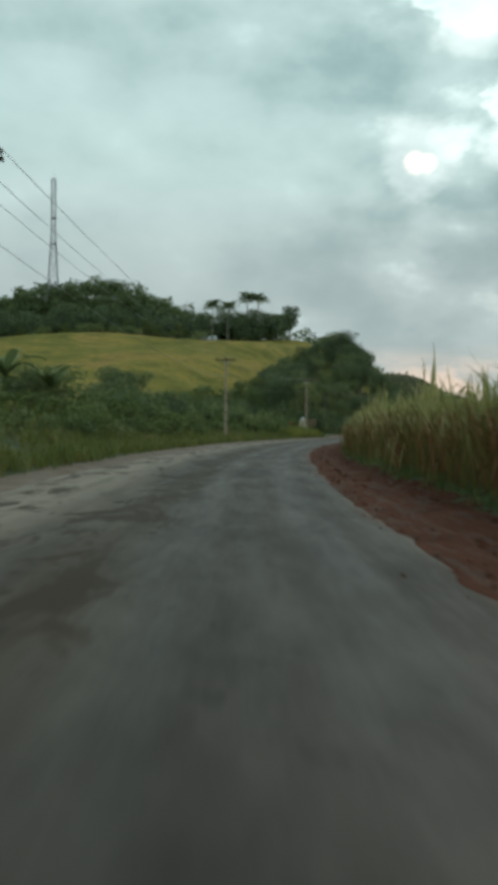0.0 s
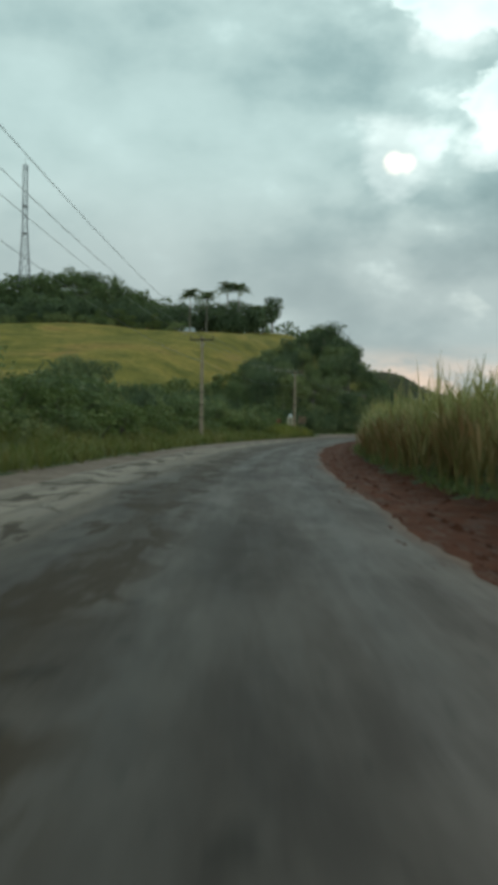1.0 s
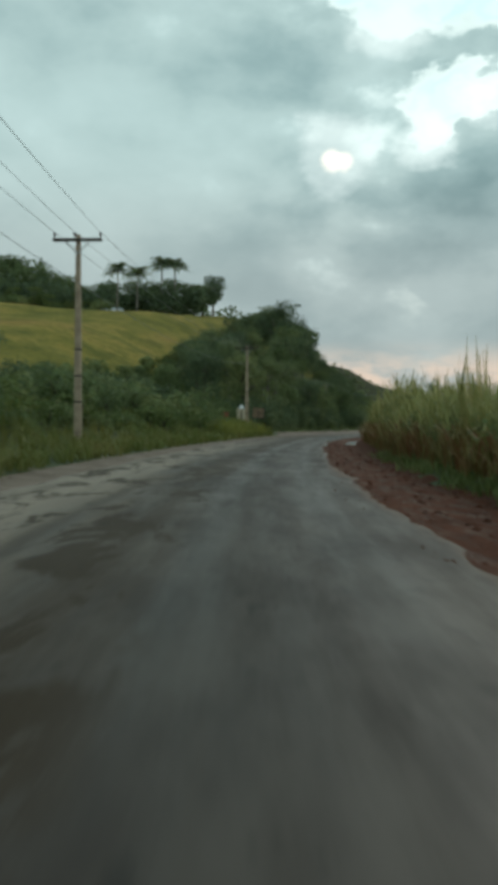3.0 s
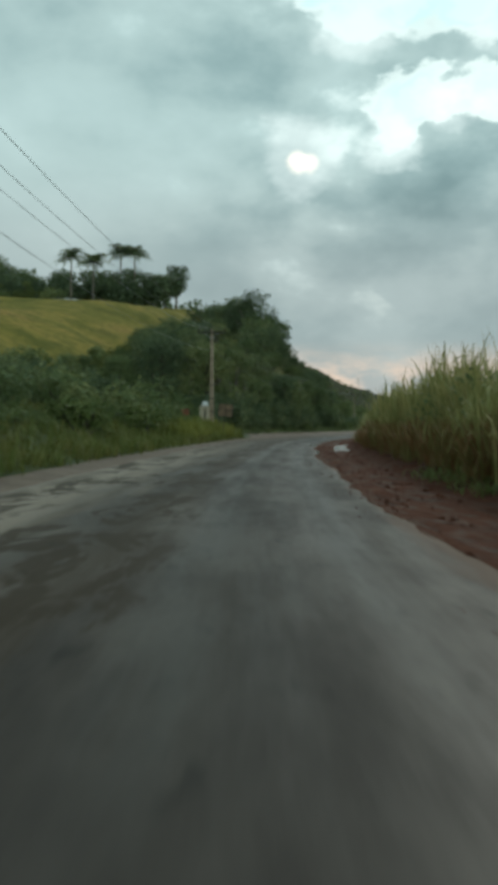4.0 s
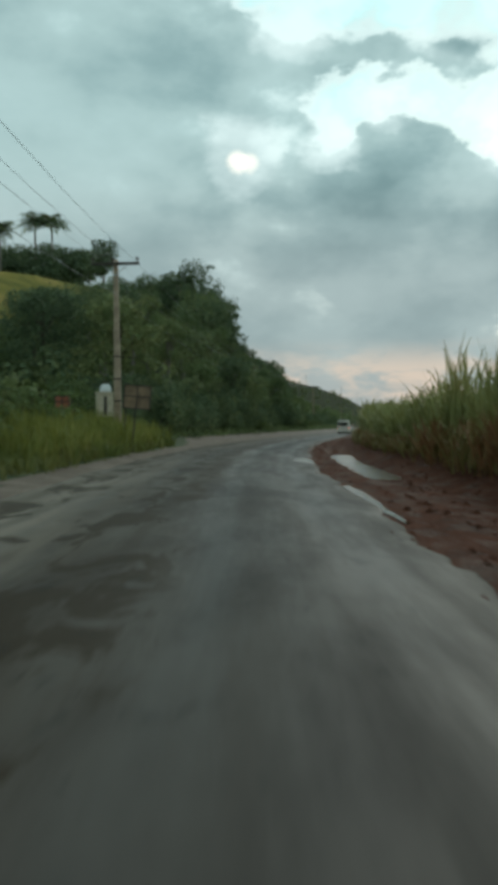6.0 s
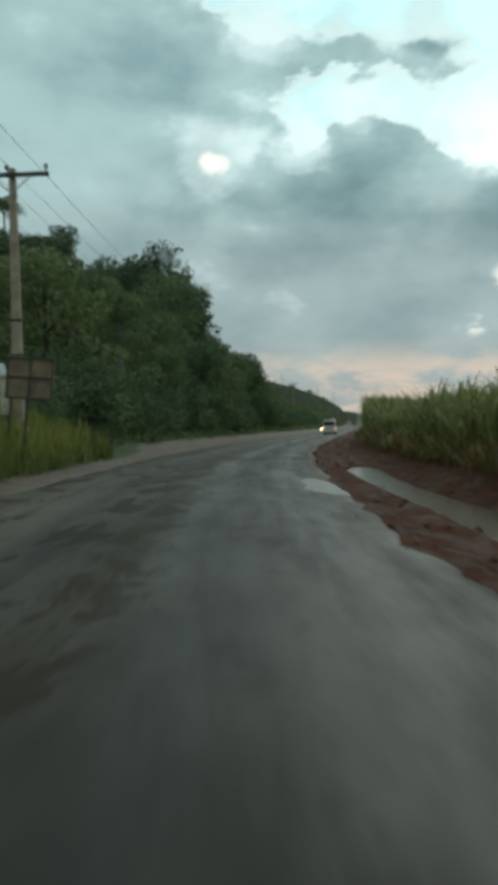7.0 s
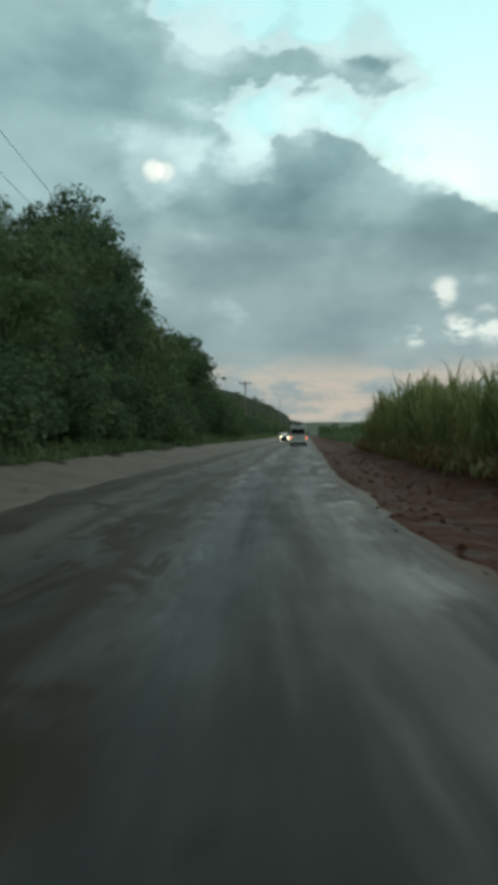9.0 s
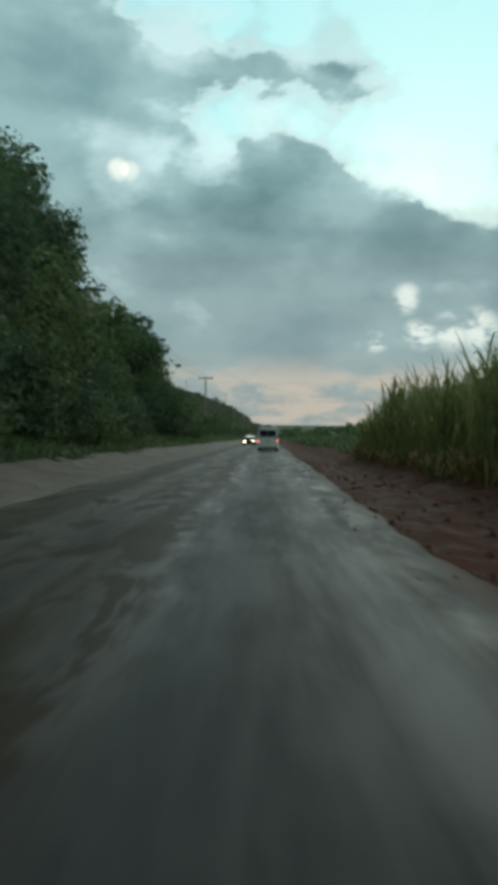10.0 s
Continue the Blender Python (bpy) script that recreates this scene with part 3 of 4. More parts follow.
def crown_mesh(name, blobs, per_area, size, mat, rng):
    at, way = puffs(blobs, per_area, size, rng)
    v = leaves(at, way + np.array([0, 0, 0.35]), size * rng.uniform(0.6, 1.35, len(at)), rng, 0.62)
    return mesh_of(name, v, quads(len(at)), mat)


def tree(height, spread, mat, seed, bark=BARK, clear=0.30, leaf=0.55, dense=3.4):
    """A broadleaf tree at the origin: tapered trunk with limbs, and an uneven crown of leaves."""
    rng = np.random.default_rng(seed)
    ob = new("tree")
    ob.empty_display_size = 0.2
    blobs = []
    for i in range(20):
        a, r = rng.uniform(0, 6.28), spread * 0.66 * math.sqrt(rng.uniform(0, 1))
        h = rng.uniform(clear + 0.10, 0.93)
        lean = 1.0 - 0.55 * max(0.0, h - 0.6) / 0.4
        blobs.append((r * lean * math.cos(a), r * lean * math.sin(a), h * height, spread * rng.uniform(0.18, 0.35), rng.uniform(0.6, 0.85)))
    # loose sprays that reach out past the crown and hang a little
    for b in list(blobs):
        for _ in range(2):
            a, up = rng.uniform(0, 6.28), rng.uniform(-0.5, 0.8)
            k = b[3] * rng.uniform(0.95, 1.22)
            blobs.append((b[0] + k * math.cos(a), b[1] + k * math.sin(a), b[2] + 0.7 * k * up, b[3] * rng.uniform(0.18, 0.34), rng.uniform(0.35, 0.7)))
    bm = bmesh.new()
    bend = rng.normal(0, 0.02 * height, 2)
    spine = [(0, 0, -0.4), (bend[0] * 0.3, bend[1] * 0.3, height * 0.2), (bend[0], bend[1], height * 0.45), (bend[0] * 1.4, bend[1] * 1.4, height * 0.75)]
    r0 = 0.02 * height + 0.05
    tube(spine, [r0 * 1.3, r0, r0 * 0.7, r0 * 0.25], 8, bm)
    for b in blobs[:9]:
        start = Vector(spine[1]).lerp(Vector(spine[3]), rng.uniform(0.3, 0.95))
        end = Vector(b[:3])
        middle = start.lerp(end, 0.5) + Vector((0, 0, 0.06 * height))
        tube([start, middle, end], [r0 * 0.30, r0 * 0.20, r0 * 0.06], 5, bm)
    part("trunk", bm, bark, ob)
    child("crown", crown_mesh("crown", blobs, dense, leaf, mat, rng), ob)
    return ob


def bush(height, spread, mat, seed, leaf=0.36, dense=6.0):
    """A bush: several stems under low mounds of leaves."""
    rng = np.random.default_rng(seed)
    ob = new("bush")
    ob.empty_display_size = 0.2
    blobs = []
    for i in range(9):
        a, r = rng.uniform(0, 6.28), spread * 0.6 * math.sqrt(rng.uniform(0, 1))
        s = spread * rng.uniform(0.26, 0.46)
        blobs.append((r * math.cos(a), r * math.sin(a), min(height - s * 0.7, height * rng.uniform(0.25, 0.85)), s, rng.uniform(0.65, 0.95)))
    bm = bmesh.new()
    for b in blobs[:6]:
        tube([(b[0] * 0.2, b[1] * 0.2, -0.3), (b[0] * 0.5, b[1] * 0.5, b[2] * 0.5), b[:3]], [0.06, 0.045, 0.015], 5, bm)
    part("forked_stem", bm, BARK, ob)
    child("foliage", crown_mesh("foliage", blobs, dense, leaf, mat, rng), ob)
    return ob


def palm(height, seed, fronds=28, reach=6.2):
    """A royal palm: slim pale trunk, green crownshaft, drooping feather fronds."""
    rng = np.random.default_rng(seed)
    ob = new("palm_tree")
    ob.empty_display_size = 0.2
    part("trunk", tube([(0, 0, -0.5), (0, 0, height * 0.4), (0.1, 0, height * 0.8)], [0.32, 0.27, 0.20], 9), PALE_BARK, ob, "pale smooth palm trunk")
    part("crownshaft", tube([(0.1, 0, height * 0.79), (0.1, 0, height * 0.9), (0.1, 0, height * 0.97)], [0.22, 0.19, 0.08], 9), LEAF_MID, ob, "green crownshaft")
    for k in range(fronds):
        a = 2 * math.pi * k / fronds + rng.uniform(-0.2, 0.2)
        rise = rng.uniform(-0.05, 1.0)
        out = np.array([math.cos(a), math.sin(a), 0])
        s = np.linspace(0, 1, 14)[:, None]
        rib = np.array([0.1, 0, height * 0.95]) + out * reach * (s - 0.12 * s ** 2) * (1 - 0.35 * max(rise, 0)) + np.array([0, 0, 1]) * reach * (rise * s - (0.42 + 0.30 * rise) * s ** 2)
        side = np.array([-out[1], out[0], 0])
        v, f = [], []
        for i in range(1, 14):
            wide = 0.90 * reach / 3.4 * math.sin(math.pi * min(1, 0.15 + 0.85 * i / 13) ** 0.8) + 0.12
            for sgn in (-1, 1):
                base, nxt = rib[i - 1], rib[i]
                tip = (base + nxt) / 2 + sgn * side * wide + (nxt - base) * 0.8 - np.array([0, 0, 0.35 * wide])
                j = len(v)
                v += [base, base * 0.2 + nxt * 0.8, tip]
                f.append([j, j + 1, j + 2])
        child("frond", mesh_of("frond", v, f, LEAF_DARK), ob)
    return ob


def spread_copies(first, places, rng, label, category, group, scale=(0.8, 1.2)):
    """Copies of a thing at places (x, y); the first one takes the first place."""
    for i, (x, y) in enumerate(places):
        k = rng.uniform(*scale)
        ob = first if i == 0 else copy_thing(first, Matrix.Identity(4))
        ob.matrix_basis = pose(x, y, float(ground_z(x, y)) - 0.1, 0, 0, rng.uniform(0, 360)) @ Matrix.Diagonal((k, k, k * rng.uniform(0.92, 1.1), 1))
        tagged(ob, label, category, group)


def by_road(y, u):
    return float(lane_x(y)) + u, y


def plant(first, stands, rng, label, category, group):
    """Copies of a thing at stands: distance along the road, offset from the driven line, size."""
    for i, (y, u, k) in enumerate(stands):
        x, y = by_road(y, u)
        ob = first if i == 0 else copy_thing(first, Matrix.Identity(4))
        ob.matrix_basis = pose(x, y, float(ground_z(x, y)) - 0.1, 0, 0, rng.uniform(0, 360)) @ Matrix.Diagonal((k, k, k, 1))
        tagged(ob, label, category, group)

# ---------------------------------------------------------------- trees beside the road and on the slope
rng = np.random.default_rng(11)
TREES = "trees along the wooded slope"
tall = tree(21.0, 8.0, LEAF_DARK, 1, PALE_BARK, 0.28, 0.46, 4.6)
round_tree = tree(14.0, 6.0, LEAF_DARK, 2, BARK, 0.22, 0.42, 4.6)
slim = tree(17.0, 4.8, LEAF_MID, 3, PALE_BARK, 0.40, 0.40, 4.8)
low_tree = tree(9.0, 5.0, LEAF_MID, 4, BARK, 0.15, 0.40, 4.8)
olive = tree(11.0, 4.5, LEAF_OLIVE, 5, BARK, 0.25, 0.50, 3.4)
lone = tree(13.0, 5.0, LEAF_DARK, 6, PALE_BARK, 0.45, 0.46, 4.2)

# distance along the road, offset from the driven line, size
TALL_STANDS = (
    (178, -18.8, 0.55), (206, -30, 0.50), (232, -34.9, 0.50), (241, -34.9, 0.61), (244, -24.8, 0.99), (253, -31.3, 0.94), (254, -24.7, 0.88),
    (254, -14.7, 0.50), (259, -39.6, 0.44), (270, -16.6, 0.42), (284, -39.3, 0.72), (294, -26.8, 0.55), (296, -41.4, 0.61), (301, -23.9, 0.50),
)
plant(tall, TALL_STANDS, rng, "tall dark green broadleaf tree on the wooded slope", "tree", TREES)
ROUND_TREE_STANDS = (
    (158, -16.1, 0.60), (163, -18.7, 0.60), (172, -20.5, 0.65), (179, -24.3, 0.65), (185, -25.8, 0.65), (191, -29.2, 0.55), (192, -23.2, 0.85),
    (193, -9.6, 0.60), (198, -15.5, 0.75), (200, -30.5, 0.60), (201, -24.8, 0.65), (210, -10.9, 0.50), (214, -30.1, 0.65), (217, -35, 0.45),
    (219, -30.2, 0.75), (221, -19.9, 1.15), (229, -15.6, 0.65), (238, -14.6, 0.70), (248, -14.2, 0.70), (262, -16, 0.59), (268, -29.1, 1.25),
    (271, -40.1, 0.75), (286, -33.1, 1.10), (296, -21.7, 0.55), (301, -45.6, 0.60), (304, -32.4, 0.60), (309, -35.7, 0.60), (309, -27.4, 0.65),
    (310, -42, 0.65), (312, -21, 0.55),
)
ROUND_TREE_STANDS += (
    (316, -33, 0.55), (318, -46.7, 0.55), (318, -41.8, 0.65), (326, -46.4, 0.55), (326, -34.9, 0.50), (326, -29.3, 0.55), (328, -22.4, 0.50),
)
plant(round_tree, ROUND_TREE_STANDS, rng, "dense dark green tree in the roadside wood", "tree", TREES)
SLIM_STANDS = (
    (171, -14.2, 0.60), (176, -11.9, 0.60), (186, -21, 0.70), (190, -12.2, 0.45), (196, -20.2, 0.55), (205, -20.6, 0.65), (206, -15, 0.75),
    (212, -23.3, 0.70), (214, -20.4, 0.80), (223, -28.2, 0.75), (228, -30.1, 0.75), (235, -24, 1.10), (244, -16.6, 0.60), (247, -36.8, 0.60),
    (263, -22.4, 0.65), (268, -22.2, 0.65), (279, -32.2, 0.95), (279, -20.1, 0.51), (285, -21.3, 0.51), (285, -16.3, 0.38), (304, -40.4, 0.65),
    (308, -46.4, 0.50), (319, -20.7, 0.38), (320, -29.6, 0.55), (327, -41.5, 0.55), (328, -51.4, 0.45),
)
plant(slim, SLIM_STANDS, rng, "slim pale-trunked tree in the roadside wood", "tree", TREES)
LOW_TREE_STANDS = (
    (157, -20.3, 0.55), (158, -25.9, 0.45), (162, -25.9, 0.45), (162, -12.3, 0.95), (167, -23.9, 0.55), (172, -25.4, 0.55), (180, -28.7, 0.45),
    (183, -11.2, 0.65), (184, -29.8, 0.45), (197, -33.2, 0.55), (200, -9.9, 0.85), (213, -36.6, 0.45), (219, -12.1, 0.90), (224, -37.5, 0.55),
    (228, -38.2, 0.50), (233, -39.5, 0.45), (233, -11.4, 0.85), (240, -39.5, 0.60), (242, -10, 0.45), (288, -47.5, 0.55), (293, -16.5, 0.55),
    (309, -51.3, 0.50), (312, -15.6, 0.55), (317, -51.3, 0.65), (318, -15.9, 0.55), (327, -17.1, 0.55),
)
plant(low_tree, LOW_TREE_STANDS, rng, "low spreading green tree at the roadside", "tree", TREES)
plant(olive, [(330, -24, 0.55), (352, -22, 0.5), (374, -26, 0.5), (395, -20, 0.45)], rng, "olive green tree at the far roadside", "tree", TREES)
plant(lone, [(308, 14.0 - float(lane_x(308)), 1.12), (300, 8.0 - float(lane_x(300)), 0.74), (283, 50.0 - float(lane_x(283)), 0.88), (243, -14.0, 0.85), (292, 26.0 - float(lane_x(292)), 0.5),
             (322, -24.0 - float(lane_x(322)), 0.7)], rng, "open-crowned tree standing against the sky", "tree", TREES)

plant(copy_thing(olive, Matrix.Identity(4)), [(y, x - float(lane_x(y)), k) for x, y, k in ((-78, 286, 0.55), (-62, 284, 0.6), (-50, 288, 0.55), (-41, 284, 0.75), (-36, 287, 0.85), (-31, 283, 0.7), (-25, 285, 0.8), (-20.5, 284, 0.6))], rng, "yellow-green tree at the top of the pasture", "tree", TREES)

crest_tree = copy_thing(round_tree, Matrix.Identity(4))
plant(crest_tree, [(y, x - float(lane_x(y)), k) for x, y, k in ((-17, 302, 0.80), (-10, 305, 0.88), (-4.5, 306, 0.92), (1.5, 307, 0.98), (6.5, 305, 0.82), (10.5, 302, 0.72))], rng, "dark tree crowding the foot of the palms", "tree", TREES)

# palms on the crest
PALMS = "palms on the crest of the hill"
first_palm = palm(16.0, 5)
for i, (x, y, k) in enumerate(((-12.7, 273.3, 0.85), (-8.0, 284.0, 0.95), (-1.4, 297.5, 1.0), (2.4, 296.0, 0.97))):
    ob = first_palm if i == 0 else copy_thing(first_palm, Matrix.Identity(4))
    ob.matrix_basis = pose(x, y, float(ground_z(x, y)) - 0.1, 0, 0, 47.0 * i) @ Matrix.Diagonal((k, k, k, 1))
    tagged(ob, "royal palm with feathery fronds on the hilltop", "palm tree", PALMS)

# bushes on the bank
BUSHES = "bushes on the bank"
bush_a = bush(3.6, 3.2, LEAF_DARK, 21)
bush_b = bush(2.4, 2.4, LEAF_MID, 22)
bush_c = bush(1.6, 1.8, LEAF_OLIVE, 23, 0.28)
spots = [(rng.uniform(45, 160), rng.uniform(-24, -13)) for _ in range(26)]
spread_copies(bush_a, [by_road(*p) for p in spots], rng, "large dark bush on the grassy bank", "bush", BUSHES, (0.45, 0.85))
big_bush = bush(6.0, 4.6, LEAF_DARK, 25, 0.45, 4.5)
spread_copies(big_bush, [(-22.0, 118.0), (-18.2, 118.5), (-14.8, 119.5), (-23.0, 92.0), (-27.0, 100.0), (-12.0, 131.0), (-6.0, 142.0)], rng, "tall dark thicket below the pasture", "bush", BUSHES, (0.5, 0.68))
spots = [(157 + 2.6 * i + rng.uniform(-1, 1), rng.uniform(-13.0, -9.4)) for i in range(36)]
spread_copies(copy_thing(big_bush, Matrix.Identity(4)), [by_road(*p) for p in spots], rng, "dark dense undergrowth at the edge of the wood", "bush", BUSHES, (0.45, 0.75))
spots = [(rng.uniform(30, 175), rng.uniform(-20, -9.5)) for _ in range(44)]
spread_copies(bush_b, [by_road(*p) for p in spots], rng, "leafy green bush on the grassy bank", "bush", BUSHES, (0.6, 1.2))
spots = [(rng.uniform(25, 330), rng.uniform(-11, -8.2)) for _ in range(54)] + [(rng.uniform(22, 120), rng.uniform(-14, -7.8)) for _ in range(40)]
spread_copies(bush_c, [by_road(*p) for p in spots], rng, "small olive bush at the roadside", "bush", BUSHES, (0.5, 1.1))
spots = [(rng.uniform(-60, 2), rng.uniform(276, 300)) for _ in range(14)]
bush_d = bush(4.0, 3.4, LEAF_MID, 24, 0.5, 3.5)
spread_copies(bush_d, spots, rng, "rounded bush on the pasture hill", "bush", "bushes on the hill", (0.5, 1.2))

spread_copies(copy_thing(big_bush, Matrix.Identity(4)), [(-20.0, 144.0), (-24.2, 146.0), (-22.0, 141.0)], rng, "dark rounded thicket at the foot of the pasture", "bush", BUSHES, (0.68, 0.85))


def banana(height, seed):
    """A banana plant: a thick green stem and long arching leaves folded along the rib."""
    rng = np.random.default_rng(seed)
    ob = new("banana_plant")
    ob.empty_display_size = 0.2
    part("stem", tube([(0, 0, -0.3), (0.03, 0, height * 0.25), (0, 0.02, height * 0.5)], [0.16, 0.12, 0.06], 9), LEAF_OLIVE, ob, "thick green banana stem")
    for i in range(9):
        a = 2.4 * i + rng.uniform(-0.3, 0.3)
        out, side = np.array([math.cos(a), math.sin(a), 0]), np.array([-math.sin(a), math.cos(a), 0])
        steep, reach = rng.uniform(0.35, 0.75), height * rng.uniform(0.42, 0.6)
        v, f = [], []
        for j in range(9):
            s = j / 8
            rib = out * reach * s ** 1.2 + np.array([0, 0, height * (0.42 + steep * s - 0.62 * steep * s ** 2.6)])
            wide = 0.30 * math.sin(math.pi * min(1.0, 0.10 + 0.90 * s)) ** 0.7 * rng.uniform(0.85, 1.0) + 0.02
            v += [rib - side * wide + np.array([0, 0, 0.10 * wide]), rib - np.array([0, 0, 0.05]), rib + side * wide + np.array([0, 0, 0.10 * wide])]
        for j in range(8):
            f += [[3 * j, 3 * j + 1, 3 * j + 4, 3 * j + 3], [3 * j + 1, 3 * j + 2, 3 * j + 5, 3 * j + 4]]
        child("leaf", mesh_of("leaf", np.array(v), f, LEAF_MID, True), ob)
    return ob


spread_copies(banana(4.2, 71), [(-13.4, 55.0), (-12.2, 51.5), (-14.6, 50.0)], rng, "banana plant with long arching green leaves", "banana plant", "banana plants on the bank", (0.85, 1.05))
near_bush = copy_thing(bush_b, Matrix.Identity(4))
spread_copies(near_bush, [by_road(26 + 4.6 * i + rng.uniform(-1.5, 1.5), rng.uniform(-10.2, -8.4)) for i in range(25)], rng, "low green bush above the roadside grass", "bush", BUSHES, (0.35, 0.62))
edge_bush = copy_thing(bush_a, Matrix.Identity(4))
spread_copies(edge_bush, [by_road(151 + 2.0 * i + rng.uniform(-0.8, 0.8), rng.uniform(-10.4, -9.0)) for i in range(34)], rng, "dark bush hanging over the sandy verge", "bush", BUSHES, (0.4, 0.75))
bush_e = bush(4.0, 2.3, LEAF_MID, 26, 0.26, 5.0)
spread_copies(bush_e, [by_road(*p) for p in ((97.5, 6.6), (101.5, 6.9), (93.0, 7.4), (108.0, 7.2), (128.0, 8.0), (141.0, 8.4), (135.0, 8.0))], rng, "leafy shrub growing among the cane", "bush", "shrubs in the cane", (0.6, 0.82))

tall_shrub = copy_thing(bush_e, Matrix.Identity(4))
spread_copies(tall_shrub, [by_road(*p) for p in ((99.0, 8.2), (103.5, 8.4), (106.5, 9.2))], rng, "tall leafy shrub standing above the cane", "bush", "shrubs in the cane", (0.98, 1.08))
low_shrub = copy_thing(bush_e, Matrix.Identity(4))
spread_copies(low_shrub, [by_road(*p) for p in ((54.0, 6.2), (58.0, 5.8), (61.5, 6.3), (64.5, 5.7), (67.5, 6.2), (70.5, 5.7), (73.5, 6.3), (77.0, 5.8), (80.5, 6.2), (84.0, 6.0), (88.0, 6.4))], rng, "green leafy shrub at the edge of the cane", "bush", "shrubs in the cane", (0.5, 0.72))
crest_bush = copy_thing(bush_b, Matrix.Identity(4))
spread_copies(crest_bush, [(rng.uniform(-70, -4), rng.uniform(256, 278)) for _ in range(12)], rng, "olive green bush near the crest of the pasture", "bush", "bushes on the hill", (0.8, 1.7))


# ---------------------------------------------------------------- far woods
wood_rng = np.random.default_rng(31)


def woods(name, xs, ys, size, leaf, mat, label):
    """A far wood: very many crowns, each a cluster of leaf clumps."""
    verts = []
    zs = ground_z(xs, ys)
    for x, y, z in zip(xs, ys, zs):
        s = size * wood_rng.uniform(0.6, 1.3)
        blobs = [(x + wood_rng.normal(0, 0.45) * s, y + wood_rng.normal(0, 0.45) * s, z + s * wood_rng.uniform(0.35, 1.25), s * wood_rng.uniform(0.35, 0.6), 0.8) for _ in range(4)]
        at, way = puffs(blobs, 0.9 / leaf ** 2, leaf, wood_rng)
        verts.append(leaves(at, way + np.array([0, 0, 0.3]), leaf * wood_rng.uniform(0.7, 1.4, len(at)), wood_rng, 0.7))
    v = np.concatenate(verts)
    return tagged(new(name, mesh_of(name, v, quads(len(v) // 4), mat)), label, "woodland", kind="stuff")


ys = wood_rng.uniform(345, 560, 800)
xs = np.minimum(wood_rng.uniform(-260, 45, 800), 30 + (ys - 345) * 0.1)
# the lighter leaf colour puts distance haze into this wood
woods("far_wood", xs, ys, 6.5, 1.7, LEAF_MID, "dark dense wood covering the ridge behind the pasture")
ys = wood_rng.uniform(620, 740, 200)
xs = lane_x(ys) - wood_rng.uniform(20, 190, 200)
woods("far_wood", xs, ys, 1.3, 0.8, LEAF_MID, "green scrub covering the far ridge")
ys = wood_rng.uniform(288, 345, 190)
xs = wood_rng.uniform(-120, 13, 190)
woods("far_wood", xs, ys, 5.5, 1.05, LEAF_DARK, "dark wood behind the crest of the pasture")
ys = wood_rng.uniform(340, 620, 160)
xs = lane_x(ys) - wood_rng.uniform(12, 60, 160)
woods("far_wood", xs, ys, 2.4, 0.9, LEAF_MID, "green scrub along the far roadside")
ys = wood_rng.uniform(700, 1050, 180)
xs = lane_x(ys) + wood_rng.uniform(14, 330, 180)
woods("far_wood", xs, ys, 5.0, 2.2, LEAF_MID, "low woods beyond the cane field")

# undergrowth too dense to count
ys = 150 + 5.0 * np.arange(32) + wood_rng.uniform(-2, 2, 32)
woods("undergrowth", lane_x(ys) - wood_rng.uniform(16, 26, 32), ys, 2.6, 0.5, LEAF_DARK, "dark dense undergrowth beneath the trees")
ys = wood_rng.uniform(158, 235, 30)
woods("undergrowth", lane_x(ys) - wood_rng.uniform(24, 34, 30), ys, 1.6, 0.45, LEAF_MID, "dark green scrub on the slope below the pasture")
ys = 220 + 4.2 * np.arange(54) + wood_rng.uniform(-2, 2, 54)
woods("undergrowth", lane_x(ys) - wood_rng.uniform(9.3, 14.0, 54), ys, 1.6, 0.45, LEAF_DARK, "dark bushes crowding the far roadside")
ys = wood_rng.uniform(284, 312, 24)
woods("undergrowth", wood_rng.uniform(-80, 2, 24), ys, 2.2, 0.5, LEAF_MID, "rounded bushes behind the crest of the pasture")
ys = wood_rng.uniform(120, 205, 150)
woods("pasture_scrub", lane_x(ys) - wood_rng.uniform(16, 36, 150), ys, 1.2, 0.5, LEAF_OLIVE, "green scrub on the lower slope of the pasture")

# ---------------------------------------------------------------- cane, reeds and grass
grass_rng = np.random.default_rng(41)


